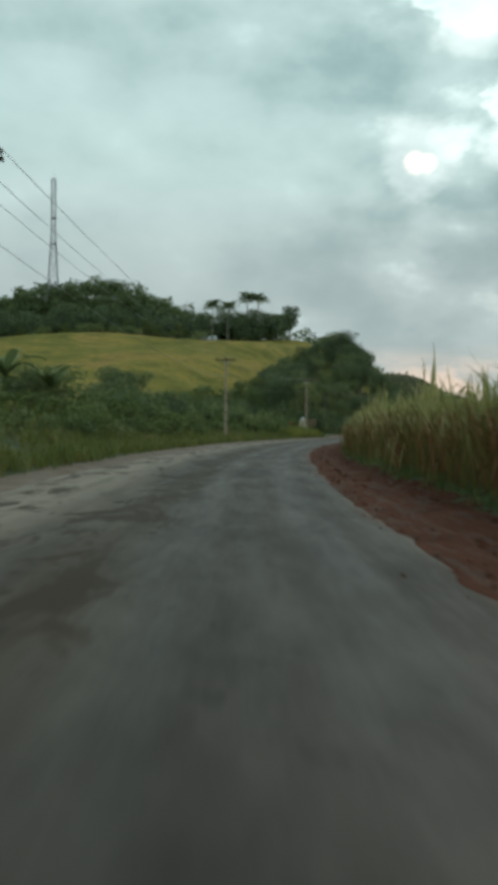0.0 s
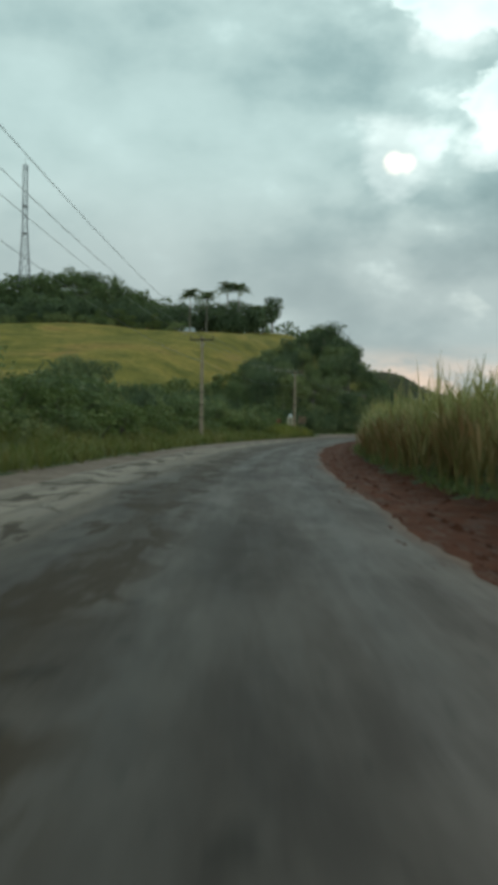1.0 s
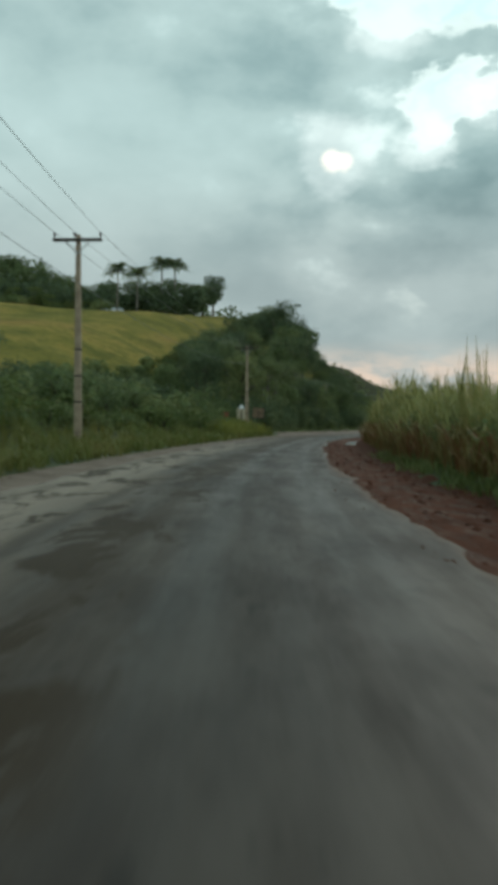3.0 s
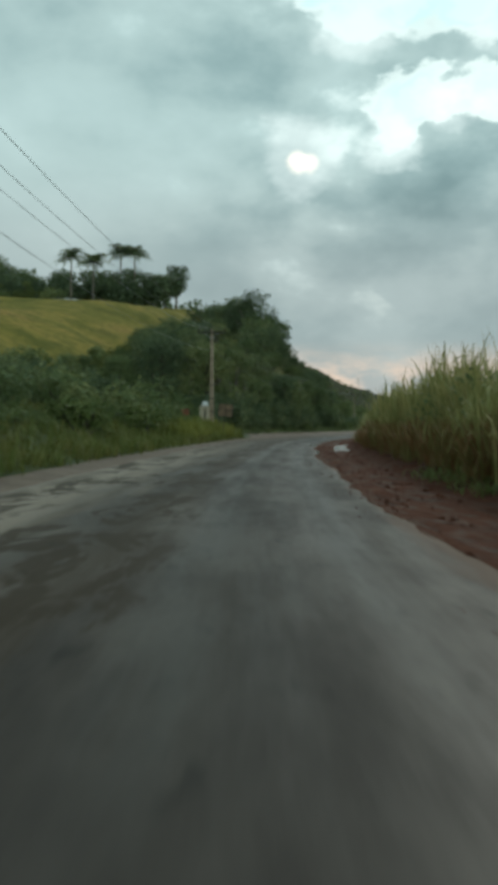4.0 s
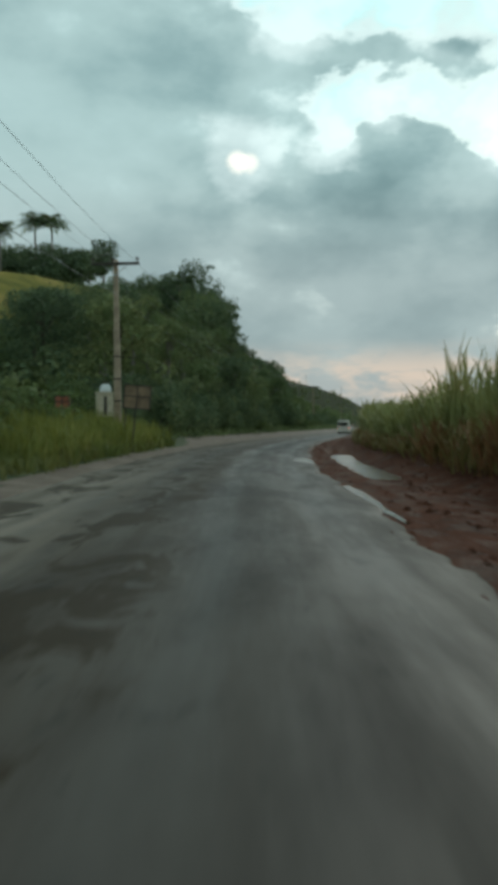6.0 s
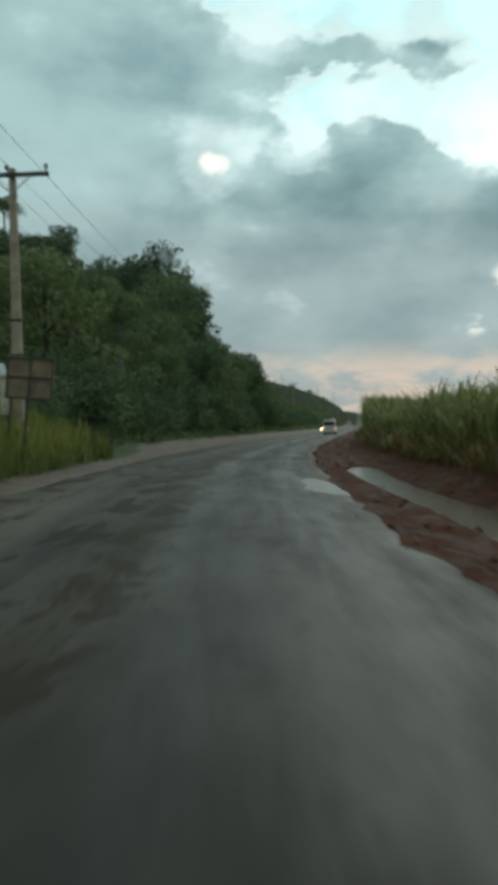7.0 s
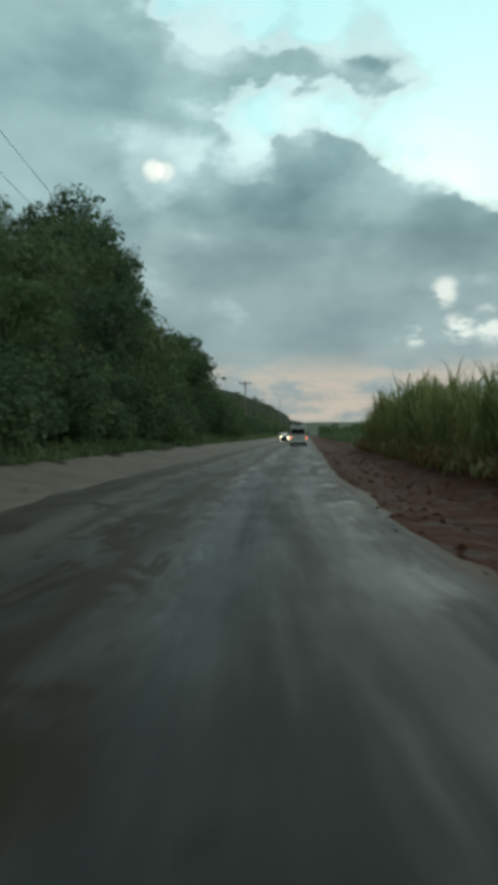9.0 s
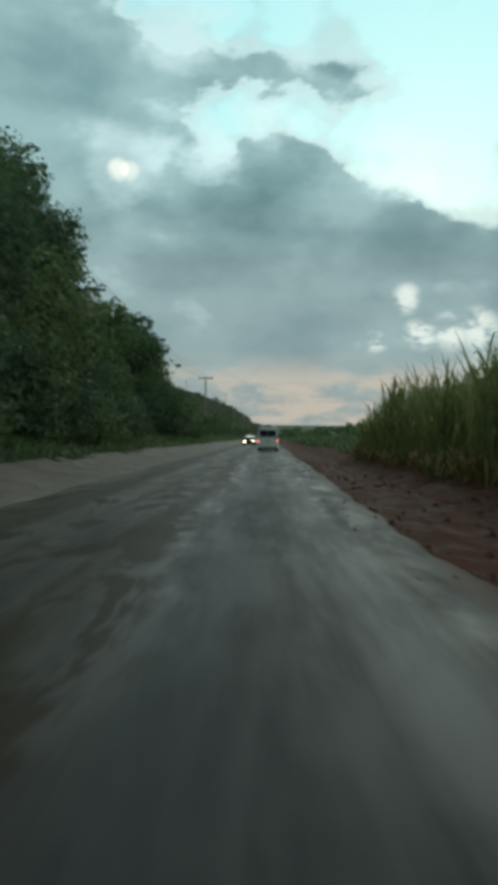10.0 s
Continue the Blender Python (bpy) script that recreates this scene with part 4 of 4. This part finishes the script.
def blades(name, x, y, tall_by, count, reach, width, mat, label, category, droop=0.5, stem=0.55):
    """Clumps of long arching leaves: each leaf a strip of four pieces that bends over."""
    m = len(x)
    cx, cy = np.repeat(x, count), np.repeat(y, count)
    cz = ground_z(cx, cy) - 0.05
    h = np.repeat(tall_by, count) * grass_rng.uniform(0.7, 1.1, m * count)
    a = grass_rng.uniform(0, 2 * np.pi, m * count)
    cx, cy = cx + grass_rng.normal(0, 0.22, m * count), cy + grass_rng.normal(0, 0.22, m * count)
    start = h * stem * grass_rng.uniform(0.0, 1.1, m * count)
    rise = (h - start)
    out = reach * grass_rng.uniform(0.4, 1.2, m * count)
    fall = droop * grass_rng.uniform(0.2, 1.3, m * count)
    s = np.linspace(0, 1, 5)
    px = cx[:, None] + np.cos(a)[:, None] * out[:, None] * s ** 1.3
    py = cy[:, None] + np.sin(a)[:, None] * out[:, None] * s ** 1.3
    pz = cz[:, None] + start[:, None] + rise[:, None] * (s - fall[:, None] * s ** 2.4 * 0.6)
    w = width * grass_rng.uniform(0.7, 1.3, m * count)[:, None] * np.array([0.6, 1.0, 0.9, 0.6, 0.08])
    sx, sy = -np.sin(a)[:, None] * w, np.cos(a)[:, None] * w
    v = np.stack([np.stack([px - sx, py - sy, pz], -1), np.stack([px + sx, py + sy, pz], -1)], 2).reshape(-1, 3)
    base = (np.arange(m * count) * 10)[:, None] + np.arange(4)[None] * 2
    base = base.ravel()
    f = np.stack([base, base + 1, base + 3, base + 2], 1)
    return tagged(new(name, mesh_of(name, v, f, mat)), label, category, kind="stuff")


def strip(count, y0, y1, u0, u1):
    y = grass_rng.uniform(y0, y1, count)
    u = u0 + (u1 - u0) * grass_rng.uniform(0, 1, count) ** 1.5
    return lane_x(y) + u, y


x, y = strip(720, 4, 66, 5.0, 13)
blades("dry_cane", x, y, 2.3 + 0.5 * ripple(x, y, 3.0), 16, 0.7, 0.035, CANE_DRY, "red-brown dry cane and tall grass beside the shoulder", "cane")
x, y = strip(800, 4, 92, 5.6, 16)
blades("green_cane", x, y, 3.2 + 0.6 * ripple(x, y, 4.0), 15, 1.0, 0.035, CANE_GREEN, "tall green cane and reeds beside the shoulder", "cane", 0.9)
x, y = strip(36, 22, 88, 6.2, 11)
blades("cane_plumes", x, y, 4.5 + 0.5 * ripple(x, y, 3.0), 5, 0.35, 0.03, CANE_GREEN, "tall seeding cane tops standing above the rest", "cane", 0.5)
x, y = strip(330, 92, 126, 6.2, 16)
blades("tall_reeds", x, y, 4.3 + 0.8 * ripple(x, y, 3.0), 15, 0.9, 0.035, CANE_GREEN, "tall feathery reeds above the shoulder", "reeds", 0.9)
x, y = strip(1500, 126, 211, 6.4, 22)
blades("cane_field", x, y, (2.9 + 1.4 * smooth((y - 155) / 35) + 0.45 * ripple(x, y, 4.0)) * (0.58 + 0.42 * smooth((213 - y) / 11)), 22, 1.0, 0.036, CANE_GREEN, "dense green sugar cane along the muddy shoulder", "cane", 1.25)
x, y = strip(900, 214, 700, 15, 60)
blades("cane_field", x, y, 1.6 + 0.3 * ripple(x, y, 5.0), 12, 0.8, 0.08, LEAF_DARK, "far dull green sugar cane beside the road", "cane")
x, y = strip(620, 60, 128, 5.5, 8)
blades("dry_cane", x, y, 1.7 + 0.4 * ripple(x, y, 3.0), 15, 0.7, 0.03, CANE_DRY, "red-brown dead cane leaves at the foot of the reeds", "cane")
x, y = strip(420, 128, 213, 5.7, 8)
blades("dry_cane", x, y, 1.05 + 0.3 * ripple(x, y, 3.0), 14, 0.6, 0.03, CANE_DRY, "brown dead cane leaves at the foot of the cane", "cane")

y = grass_rng.uniform(124, 150, 620)
x = lane_x(y) - 6.3 - 3.2 * grass_rng.uniform(0, 1, 620)
blades("tall_weeds", x, y, 1.45 + 0.3 * ripple(x, y, 2.0), 9, 0.45, 0.026, WEED_BLADE, "tall rank yellow-green weeds in front of the power pole", "grass", 0.7, 0.2)
y = grass_rng.uniform(8, 152, 3600)
x = lane_x(y) - 6.0 - 0.7 * smooth((y - 140) / 20) - 9.0 * grass_rng.uniform(0, 1, 3600) ** 1.6
blades("bank_grass", x, y, 0.75 + 0.25 * ripple(x, y, 2.0), 9, 0.35, 0.022, GRASS_BLADE, "lush green grass on the roadside bank", "grass", 0.6, 0.1)
y = grass_rng.uniform(150, 420, 1500)
x = lane_x(y) - 7.6 - 3.0 * grass_rng.uniform(0, 1, 1500) ** 1.2
blades("bank_grass", x, y, 0.5 + 0.2 * ripple(x, y, 2.0), 8, 0.4, 0.035, LEAF_MID, "green grass at the foot of the wood", "grass", 0.6, 0.1)
y = grass_rng.uniform(8, 94, 620)
x = lane_x(y) + 4.9 + 1.6 * grass_rng.uniform(0, 1, 620) ** 1.5
blades("verge_grass", x, y, 0.45 + 0.15 * ripple(x, y, 2.0), 8, 0.3, 0.02, LEAF_OLIVE, "weeds along the edge of the red shoulder", "grass", 0.6, 0.1)

# clods and stones on the red shoulder
clod_rng = np.random.default_rng(51)


def clods(name, count, y0, y1, u0, u1, biggest, mat, label):
    """Uneven little lumps half sunk in the ground."""
    y = clod_rng.uniform(y0, y1, count)
    x = lane_x(y) + clod_rng.uniform(u0, u1, count)
    z = ground_z(x, y)
    s = biggest * clod_rng.uniform(0.25, 1.0, count) ** 2
    shape = np.array([(1, 0, 0), (0.3, 0.95, 0), (-0.8, 0.6, 0), (-0.8, -0.6, 0), (0.3, -0.95, 0), (0, 0, 0.75)])
    v = shape[None] * s[:, None, None] * clod_rng.uniform(0.6, 1.3, (count, 6, 3)) + np.stack([x, y, z - 0.01], -1)[:, None]
    f = np.array([(0, 1, 5), (1, 2, 5), (2, 3, 5), (3, 4, 5), (4, 0, 5)])
    f = (f[None] + (np.arange(count) * 6)[:, None, None]).reshape(-1, 3)
    return tagged(new(name, mesh_of(name, v.reshape(-1, 3), f, mat)), label, "clods", kind="stuff")


y = grass_rng.uniform(213, 420, 800)
x = lane_x(y) + 6.0 + 9.0 * grass_rng.uniform(0, 1, 800)
blades("verge_grass", x, y, 1.3 + 0.5 * ripple(x, y, 5.0), 8, 0.6, 0.06, LEAF_DARK, "tall dark rough grass beyond the end of the cane", "grass", 0.6, 0.1)

clods("clods", 3600, 5, 215, 2.3, 6.0, 0.11, RED_EARTH, "wet red clods on the muddy shoulder")
for y0, y1, count in ((5, 129, 760), (144, 215, 440)):
    clods("clods", count, y0, y1, 1.5, 2.5, 0.07, RED_EARTH, "red mud crumbs spilled over the asphalt's edge")
clods("clods", 1200, 5, 215, -7.0, -5.1, 0.06, SAND, "loose sandy lumps along the verge")

# ---------------------------------------------------------------- power line


def power_pole(height):
    """A tapered concrete pole with a timber cross-arm and three insulators."""
    ob = new("power_pole")
    ob.empty_display_size = 0.2
    part("pole", box(0.30, 0.24, height + 1.0, 0, 0, -1.0, None, 0.55), CONCRETE, ob, "weathered concrete pole", 0.015)
    arm = part("cross_arm", box(1.9, 0.10, 0.12, 0, -0.14, height - 0.28), TIMBER, ob, "dark timber cross-arm", 0.008)
    for x in (-0.88, -0.1, 0.88):
        bm = tube([(x, -0.14, height - 0.17), (x, -0.14, height - 0.08), (x, -0.14, height - 0.04), (x, -0.14, height + 0.06)], [0.02, 0.02, 0.06, 0.04], 8)
        part("insulator", bm, CERAMIC, arm, "brown ceramic insulator")
    part("brace", tube([(-0.5, -0.15, height - 0.26), (0, -0.13, height - 0.75)], [0.02, 0.02], 5), STEEL, ob)
    part("brace", tube([(0.5, -0.15, height - 0.26), (0, -0.13, height - 0.75)], [0.02, 0.02], 5), STEEL, ob)
    for z in (1.6, 2.6, 3.6):
        part("band", box(0.30 - 0.012 * z, 0.25 - 0.012 * z, 0.07, 0, 0, z), TIMBER, ob, "dark band round the pole")
    return ob


POLES = "power poles along the road"
first_pole = power_pole(8.0)
stands = [(-7.4, 22.0), (-2.5, 84.2), (9.70, 146.4)] + [by_road(y, -10.3) for y in (211.0, 291.0, 395.0, 480.0, 570.0)] + [by_road(745.0, u) for u in (-62.0, -33.0, -20.0)]
heads = []
for i, (x, y) in enumerate(stands):
    base = float(ground_z(x, y))
    ob = first_pole if i == 0 else copy_thing(first_pole, Matrix.Identity(4))
    k = {2: 1.19, 4: 1.15}.get(i, 1.0)
    ob.matrix_basis = pose(x, y, base, 0, 0, math.degrees(lane_turn(y))) @ Matrix.Diagonal((k * (1.15 if i == 2 else 1.0), k, k, 1))
    tagged(ob, "concrete power pole with a timber cross-arm", "power pole", POLES)
    if y < 700:
        heads.append((x, y, base + 8.0 * k, lane_turn(y)))


def line_ends(k):
    x, y, z, a = heads[k]
    return [Vector((x + s * math.cos(a), y + s * math.sin(a), z + h)) for s, h in ((-0.88, 0.06), (-0.1, 0.06), (0.88, 0.06), (0.1, -1.9))]


heads.insert(0, (-7.5, -40.0, 9.3, 0.0))
for k in range(len(heads) - 1):
    for p, q in zip(line_ends(k), line_ends(k + 1)):
        pts = [p.lerp(q, s / 14) - Vector((0, 0, 0.9 * 4 * (s / 14) * (1 - s / 14))) for s in range(15)]
        bm = tube(pts, [0.011] * 15, 4)
        me = bpy.data.meshes.new("power_cable")
        bm.to_mesh(me)
        bm.free()
        me.materials.append(CABLE)
        tagged(new("power_cable", me), "thin black power cable strung between poles", "cable", "cables of the power line")

# ---------------------------------------------------------------- lattice mast on the ridge


def mast(height, foot, top):
    ob = new("lattice_mast")
    def corner(k, z):
        r = (foot + (top - foot) * min(1.0, z / (height * 0.55))) / 2 if z < height * 0.55 else top / 2
        return Vector((r * (1 if k in (0, 1) else -1), r * (1 if k in (0, 3) else -1), z))
    steps = [i * height / 14 for i in range(15)]
    for k in range(4):
        part("leg", tube([corner(k, z) for z in steps], [0.16] * 15, 5), MAST_STEEL, ob)
    for z0, z1 in zip(steps, steps[1:]):
        bm = bmesh.new()
        for k in range(4):
            tube([corner(k, z0), corner((k + 1) % 4, z1)], [0.09, 0.09], 4, bm)
            tube([corner((k + 1) % 4, z0), corner(k, z1)], [0.09, 0.09], 4, bm)
            tube([corner(k, z1), corner((k + 1) % 4, z1)], [0.09, 0.09], 4, bm)
        part("bracing", bm, MAST_STEEL, ob)
    part("antenna", tube([(0, 0, height), (0, 0, height + 4)], [0.12, 0.05], 6), MAST_STEEL, ob)
    return ob


m = mast(69.0, 6.5, 2.4)
for z in (31.0, 46.0):
    part("platform", box(3.2, 3.2, 0.35, 0, 0, z), MAST_STEEL, m, "grey service platform")
for x in (-0.9, 0.9):
    part("antenna", box(0.35, 0.35, 2.6, x, 0.9, 66.5), MAST_STEEL, m, "dark panel antenna")
m.matrix_basis = pose(-116.0, 492.0, 78.0, 0, 0, 20)
tagged(m, "tall grey steel lattice mast on the wooded ridge", "mast")

# ---------------------------------------------------------------- vehicles


def loft(profile, y_list, shrink, bm=None):
    """A body lofted along y from a closed (x, z) outline, scaled per station by (sx, sz, dz)."""
    bm = bm or bmesh.new()
    rings = []
    for y, (sx, sz, dz) in zip(y_list, shrink):
        rings.append([bm.verts.new((x * sx, y, z * sz + dz)) for x, z in profile])
    k = len(profile)
    for a, b in zip(rings, rings[1:]):
        for i in range(k):
            bm.faces.new((a[i], a[(i + 1) % k], b[(i + 1) % k], b[i]))
    bm.faces.new(rings[0][::-1])
    bm.faces.new(rings[-1])
    bmesh.ops.recalc_face_normals(bm, faces=bm.faces)
    return bm


def wheel(parent, x, y, r, w):
    s = 1 if x > 0 else -1
    tyre = part("tyre", tube([(x - s * w / 2, y, r), (x - s * w * 0.3, y, r), (x + s * w * 0.3, y, r), (x + s * w / 2, y, r)], [r * 0.9, r, r, r * 0.9], 20), RUBBER, parent)
    part("rim", tube([(x + s * w * 0.45, y, r), (x + s * w * 0.54, y, r)], [r * 0.6, r * 0.5], 14), STEEL, tyre)


def van():
    """A high-roofed passenger van seen from behind; its tail is at y = 0."""
    ob = new("van")
    side = [(-0.98, 0.32), (-1.0, 0.9), (-0.98, 1.35), (-0.92, 1.9), (-0.84, 2.28), (-0.66, 2.44), (0.66, 2.44), (0.84, 2.28), (0.92, 1.9), (0.98, 1.35), (1.0, 0.9), (0.98, 0.32)]
    body = part("body", loft(side, [0.0, 0.12, 3.4, 4.3, 5.0, 5.6], [(0.97, 1, 0), (1, 1, 0), (1, 1, 0), (1, 0.92, 0.02), (0.97, 0.55, 0.15), (0.9, 0.42, 0.18)]), VAN_PAINT, ob, "cream-white painted body", 0.03)
    for x in (-0.41, 0.41):
        door = part("rear_door", box(0.80, 0.05, 1.86, x, -0.03, 0.46), VAN_PAINT, ob, "", 0.02)
        part("rear_window", box(0.77, 0.03, 0.62, x * 0.99, -0.06, 1.40), GLASS, door, "dark tinted rear window", 0.02)
    part("door_handle", box(0.16, 0.05, 0.06, 0.10, -0.075, 1.16), BLACK_PLASTIC, ob)
    part("number_plate", box(0.42, 0.02, 0.13, 0, -0.066, 0.86), STEEL, ob, "plain grey plate")
    part("bumper", box(1.90, 0.24, 0.20, 0, -0.06, 0.42), VAN_PAINT, ob, "cream painted bumper", 0.04)
    part("underbody", box(1.74, 4.9, 0.22, 0, 2.6, 0.17), BLACK_PLASTIC, ob, "dark underbody", 0.03)
    for x in (-0.90, 0.90):
        lamp = part("tail_lamp", box(0.13, 0.06, 0.42, x, -0.03, 0.86), CERAMIC, ob, "red tail lamp cluster", 0.015)
        part("lit_lens", box(0.11, 0.03, 0.16, x, -0.065, 0.92), TAIL_LIGHT, lamp, "glowing red lens")
        part("side_window", box(0.02, 2.9, 0.62, x * 1.055, 1.9, 1.36), GLASS, ob, "dark tinted side window", 0.004)
        arm = part("mirror", box(0.22, 0.12, 0.34, x * 1.28, 4.3, 1.35), BLACK_PLASTIC, ob, "", 0.03)
        for y in (1.05, 4.55):
            wheel(ob, x * 0.98, y, 0.34, 0.22)
    part("roof_vent", box(0.55, 0.5, 0.12, 0.0, 0.35, 2.43), BLACK_PLASTIC, ob, "dark roof vent", 0.02)
    part("high_brake_lamp", box(0.34, 0.04, 0.05, 0, -0.02, 2.36), CERAMIC, ob)
    return ob


def car(paint, lights):
    """A small hatchback; its nose is at y = 0 and it faces -y."""
    ob = new("car")
    lower = [(-0.80, 0.24), (-0.86, 0.5), (-0.84, 0.82), (-0.72, 0.94), (0.72, 0.94), (0.84, 0.82), (0.86, 0.5), (0.80, 0.24)]
    part("body", loft(lower, [0.0, 0.18, 1.0, 3.6, 3.95], [(0.86, 0.78, 0.05), (0.96, 0.88, 0.03), (1, 1, 0), (1, 1, 0.02), (0.93, 0.95, 0.04)]), paint, ob, "", 0.02)
    cab = [(-0.76, 0.90), (-0.58, 1.44), (0.58, 1.44), (0.76, 0.90)]
    cabin = part("cabin", loft(cab, [0.95, 1.75, 3.1, 3.8], [(0.98, 0.66, 0.30), (0.98, 1, 0.0), (0.98, 1, 0.0), (0.95, 0.72, 0.25)]), GLASS, ob, "dark glazed cabin")
    part("roof_panel", box(1.12, 1.35, 0.05, 0, 2.42, 1.43), paint, cabin, "", 0.02)
    part("bumper", box(1.62, 0.16, 0.22, 0, 0.02, 0.30), BLACK_PLASTIC, ob, "", 0.03)
    part("grille", box(0.7, 0.05, 0.12, 0, 0.0, 0.60), BLACK_PLASTIC, ob)
    for x in (-0.62, 0.62):
        part("headlight", box(0.20, 0.10, 0.15, x, 0.03, 0.60), HEAD_LIGHT if lights else STEEL, ob, "glowing headlight" if lights else "", 0.03)
        part("mirror", box(0.16, 0.10, 0.12, x * 1.48, 1.35, 0.94), paint, ob, "", 0.02)
        for y in (0.75, 3.15):
            wheel(ob, x * 1.22, y, 0.30, 0.18)
    return ob


def on_road(ob, y, u):
    z = float(np.interp(u, SECTION_U, SECTION_Z)) + 0.0
    ob.matrix_basis = pose(*by_road(y, u), z, 0, 0, math.degrees(lane_turn(y)))
    return ob


tagged(on_road(van(), 240.0, 0.15), "cream-white passenger van with lit tail lamps on the wet road", "van")
tagged(on_road(car(CAR_DARK, True), 281.0, -2.8), "dark oncoming car with headlights on", "car", "oncoming cars")
tagged(on_road(car(CAR_WHITE, False), 318.0, -3.1), "white oncoming car on the wet road", "car", "oncoming cars")

# ---------------------------------------------------------------- farm buildings behind the crest


def farmhouse(x, y, wide, deep, wall, roof_mat, label, turn):
    """A low house with a pitched sheet roof, a door and two windows."""
    ob = thing("farmhouse", x, y, None, turn)
    part("wall", box(wide, deep, wall + 0.6, 0, 0, -0.6), CREAM, ob, "cream plastered walls", 0.03)
    bm = bmesh.new()
    w, d, rise = wide / 2 + 0.4, deep / 2 + 0.5, 0.28 * deep
    ends = [[bm.verts.new((sx * w, yy, zz)) for yy, zz in ((-d, wall - 0.12), (0, wall + rise), (d, wall - 0.12), (d, wall - 0.02), (0, wall + rise + 0.1), (-d, wall - 0.02))] for sx in (-1, 1)]
    for k in range(6):
        bm.faces.new((ends[0][k], ends[0][(k + 1) % 6], ends[1][(k + 1) % 6], ends[1][k]))
    for e in ends:
        bm.faces.new((e[0], e[1], e[4], e[5]))
        bm.faces.new((e[1], e[2], e[3], e[4]))
    bmesh.ops.recalc_face_normals(bm, faces=bm.faces)
    part("roof", bm, roof_mat, ob, "pale grey sheet roof")
    door = part("door", box(0.85, 0.08, 2.0, 0.1 * wide, -deep / 2 - 0.02, 0.0), TIMBER, ob, "dark timber door", 0.01)
    for k in (-0.28, 0.36):
        window = part("window", box(0.95, 0.06, 0.85, k * wide, -deep / 2 - 0.02, 1.0), TIMBER, ob, "dark window frame", 0.01)
        part("pane", box(0.80, 0.04, 0.70, k * wide, -deep / 2 - 0.045, 1.075), GLASS, window)
    return tagged(ob, label, "farmhouse")


farmhouse(-15.0, 279.0, 6.2, 5.0, 2.4, STEEL, "low farmhouse with a pale sheet roof behind the pasture", 8)
farmhouse(-27.5, 280.0, 2.2, 2.0, 2.0, ORANGE, "small plastered shed with a faded orange roof behind the pasture", -5)

# ---------------------------------------------------------------- small things by the second pole


def shrine(x, y):
    """A narrow cream roadside stand with a dark doorway and a rounded cap."""
    ob = thing("roadside_stand", x, y)
    part("plinth", box(0.70, 0.44, 1.5, 0, 0, -0.6), TIMBER, ob, "dark stained plinth", 0.02)
    body = part("body", box(0.90, 0.50, 1.25, 0, 0, 0.9), CREAM, ob, "cream plaster body", 0.03)
    part("doorway", box(0.16, 0.05, 1.0, 0.03, -0.245, 0.98), TIMBER, body, "dark narrow doorway")
    for side in (-0.40, 0.40):
        part("pilaster", box(0.10, 0.06, 1.21, side, -0.265, 0.92), CREAM, body, "", 0.01)
    part("ledge", box(1.0, 0.60, 0.07, 0, 0, 2.15), CREAM, ob, "cream ledge", 0.02)
    part("cap", box(0.66, 0.46, 0.42, 0.05, 0, 2.22, None, 0.7), CAR_WHITE, ob, "pale rounded cap", 0.10)
    return tagged(ob, "narrow cream plastered stand beside the power pole", "roadside stand")


def panel(name, x, y, turn, wide, tall_by, bottom, mat, label, category, lean=0.0):
    """A board in a timber frame on two posts, leaning sideways by some degrees."""
    ob = thing(name, x, y, None, turn)
    ob.matrix_world = ob.matrix_world @ Matrix.Translation((0, 0, bottom)) @ pose(0, 0, 0, 0, lean, 0) @ Matrix.Translation((0, 0, -bottom))
    board = part("board", box(wide, 0.06, tall_by, 0, 0, bottom), mat, ob, "", 0.01)
    for side in (-0.5, 0.0, 0.5):
        part("frame_strip", box(0.05, 0.03, tall_by, side * (wide - 0.05), -0.045, bottom), TIMBER, board)
    for level in (0.0, 0.5, 0.95):
        part("crossbar", box(wide, 0.03, 0.05, 0, -0.047, bottom + tall_by * level), TIMBER, board)
    for side in (-0.40, -0.05):
        part("post", box(0.06, 0.06, bottom + tall_by * 0.6 + 0.5, side * wide, 0.07, -0.5), TIMBER, ob)
    return tagged(ob, label, category)


shrine(9.0, 146.0)
panel("notice_board", 10.22, 139.4, -14, 1.25, 1.10, 1.98, BOARD, "leaning brown weathered board on posts beside the power pole", "board", 5.0)
panel("warning_sign", 6.9, 140.6, -10, 0.7, 0.6, 1.0, ORANGE, "faded orange sign on short posts in the grass", "sign")
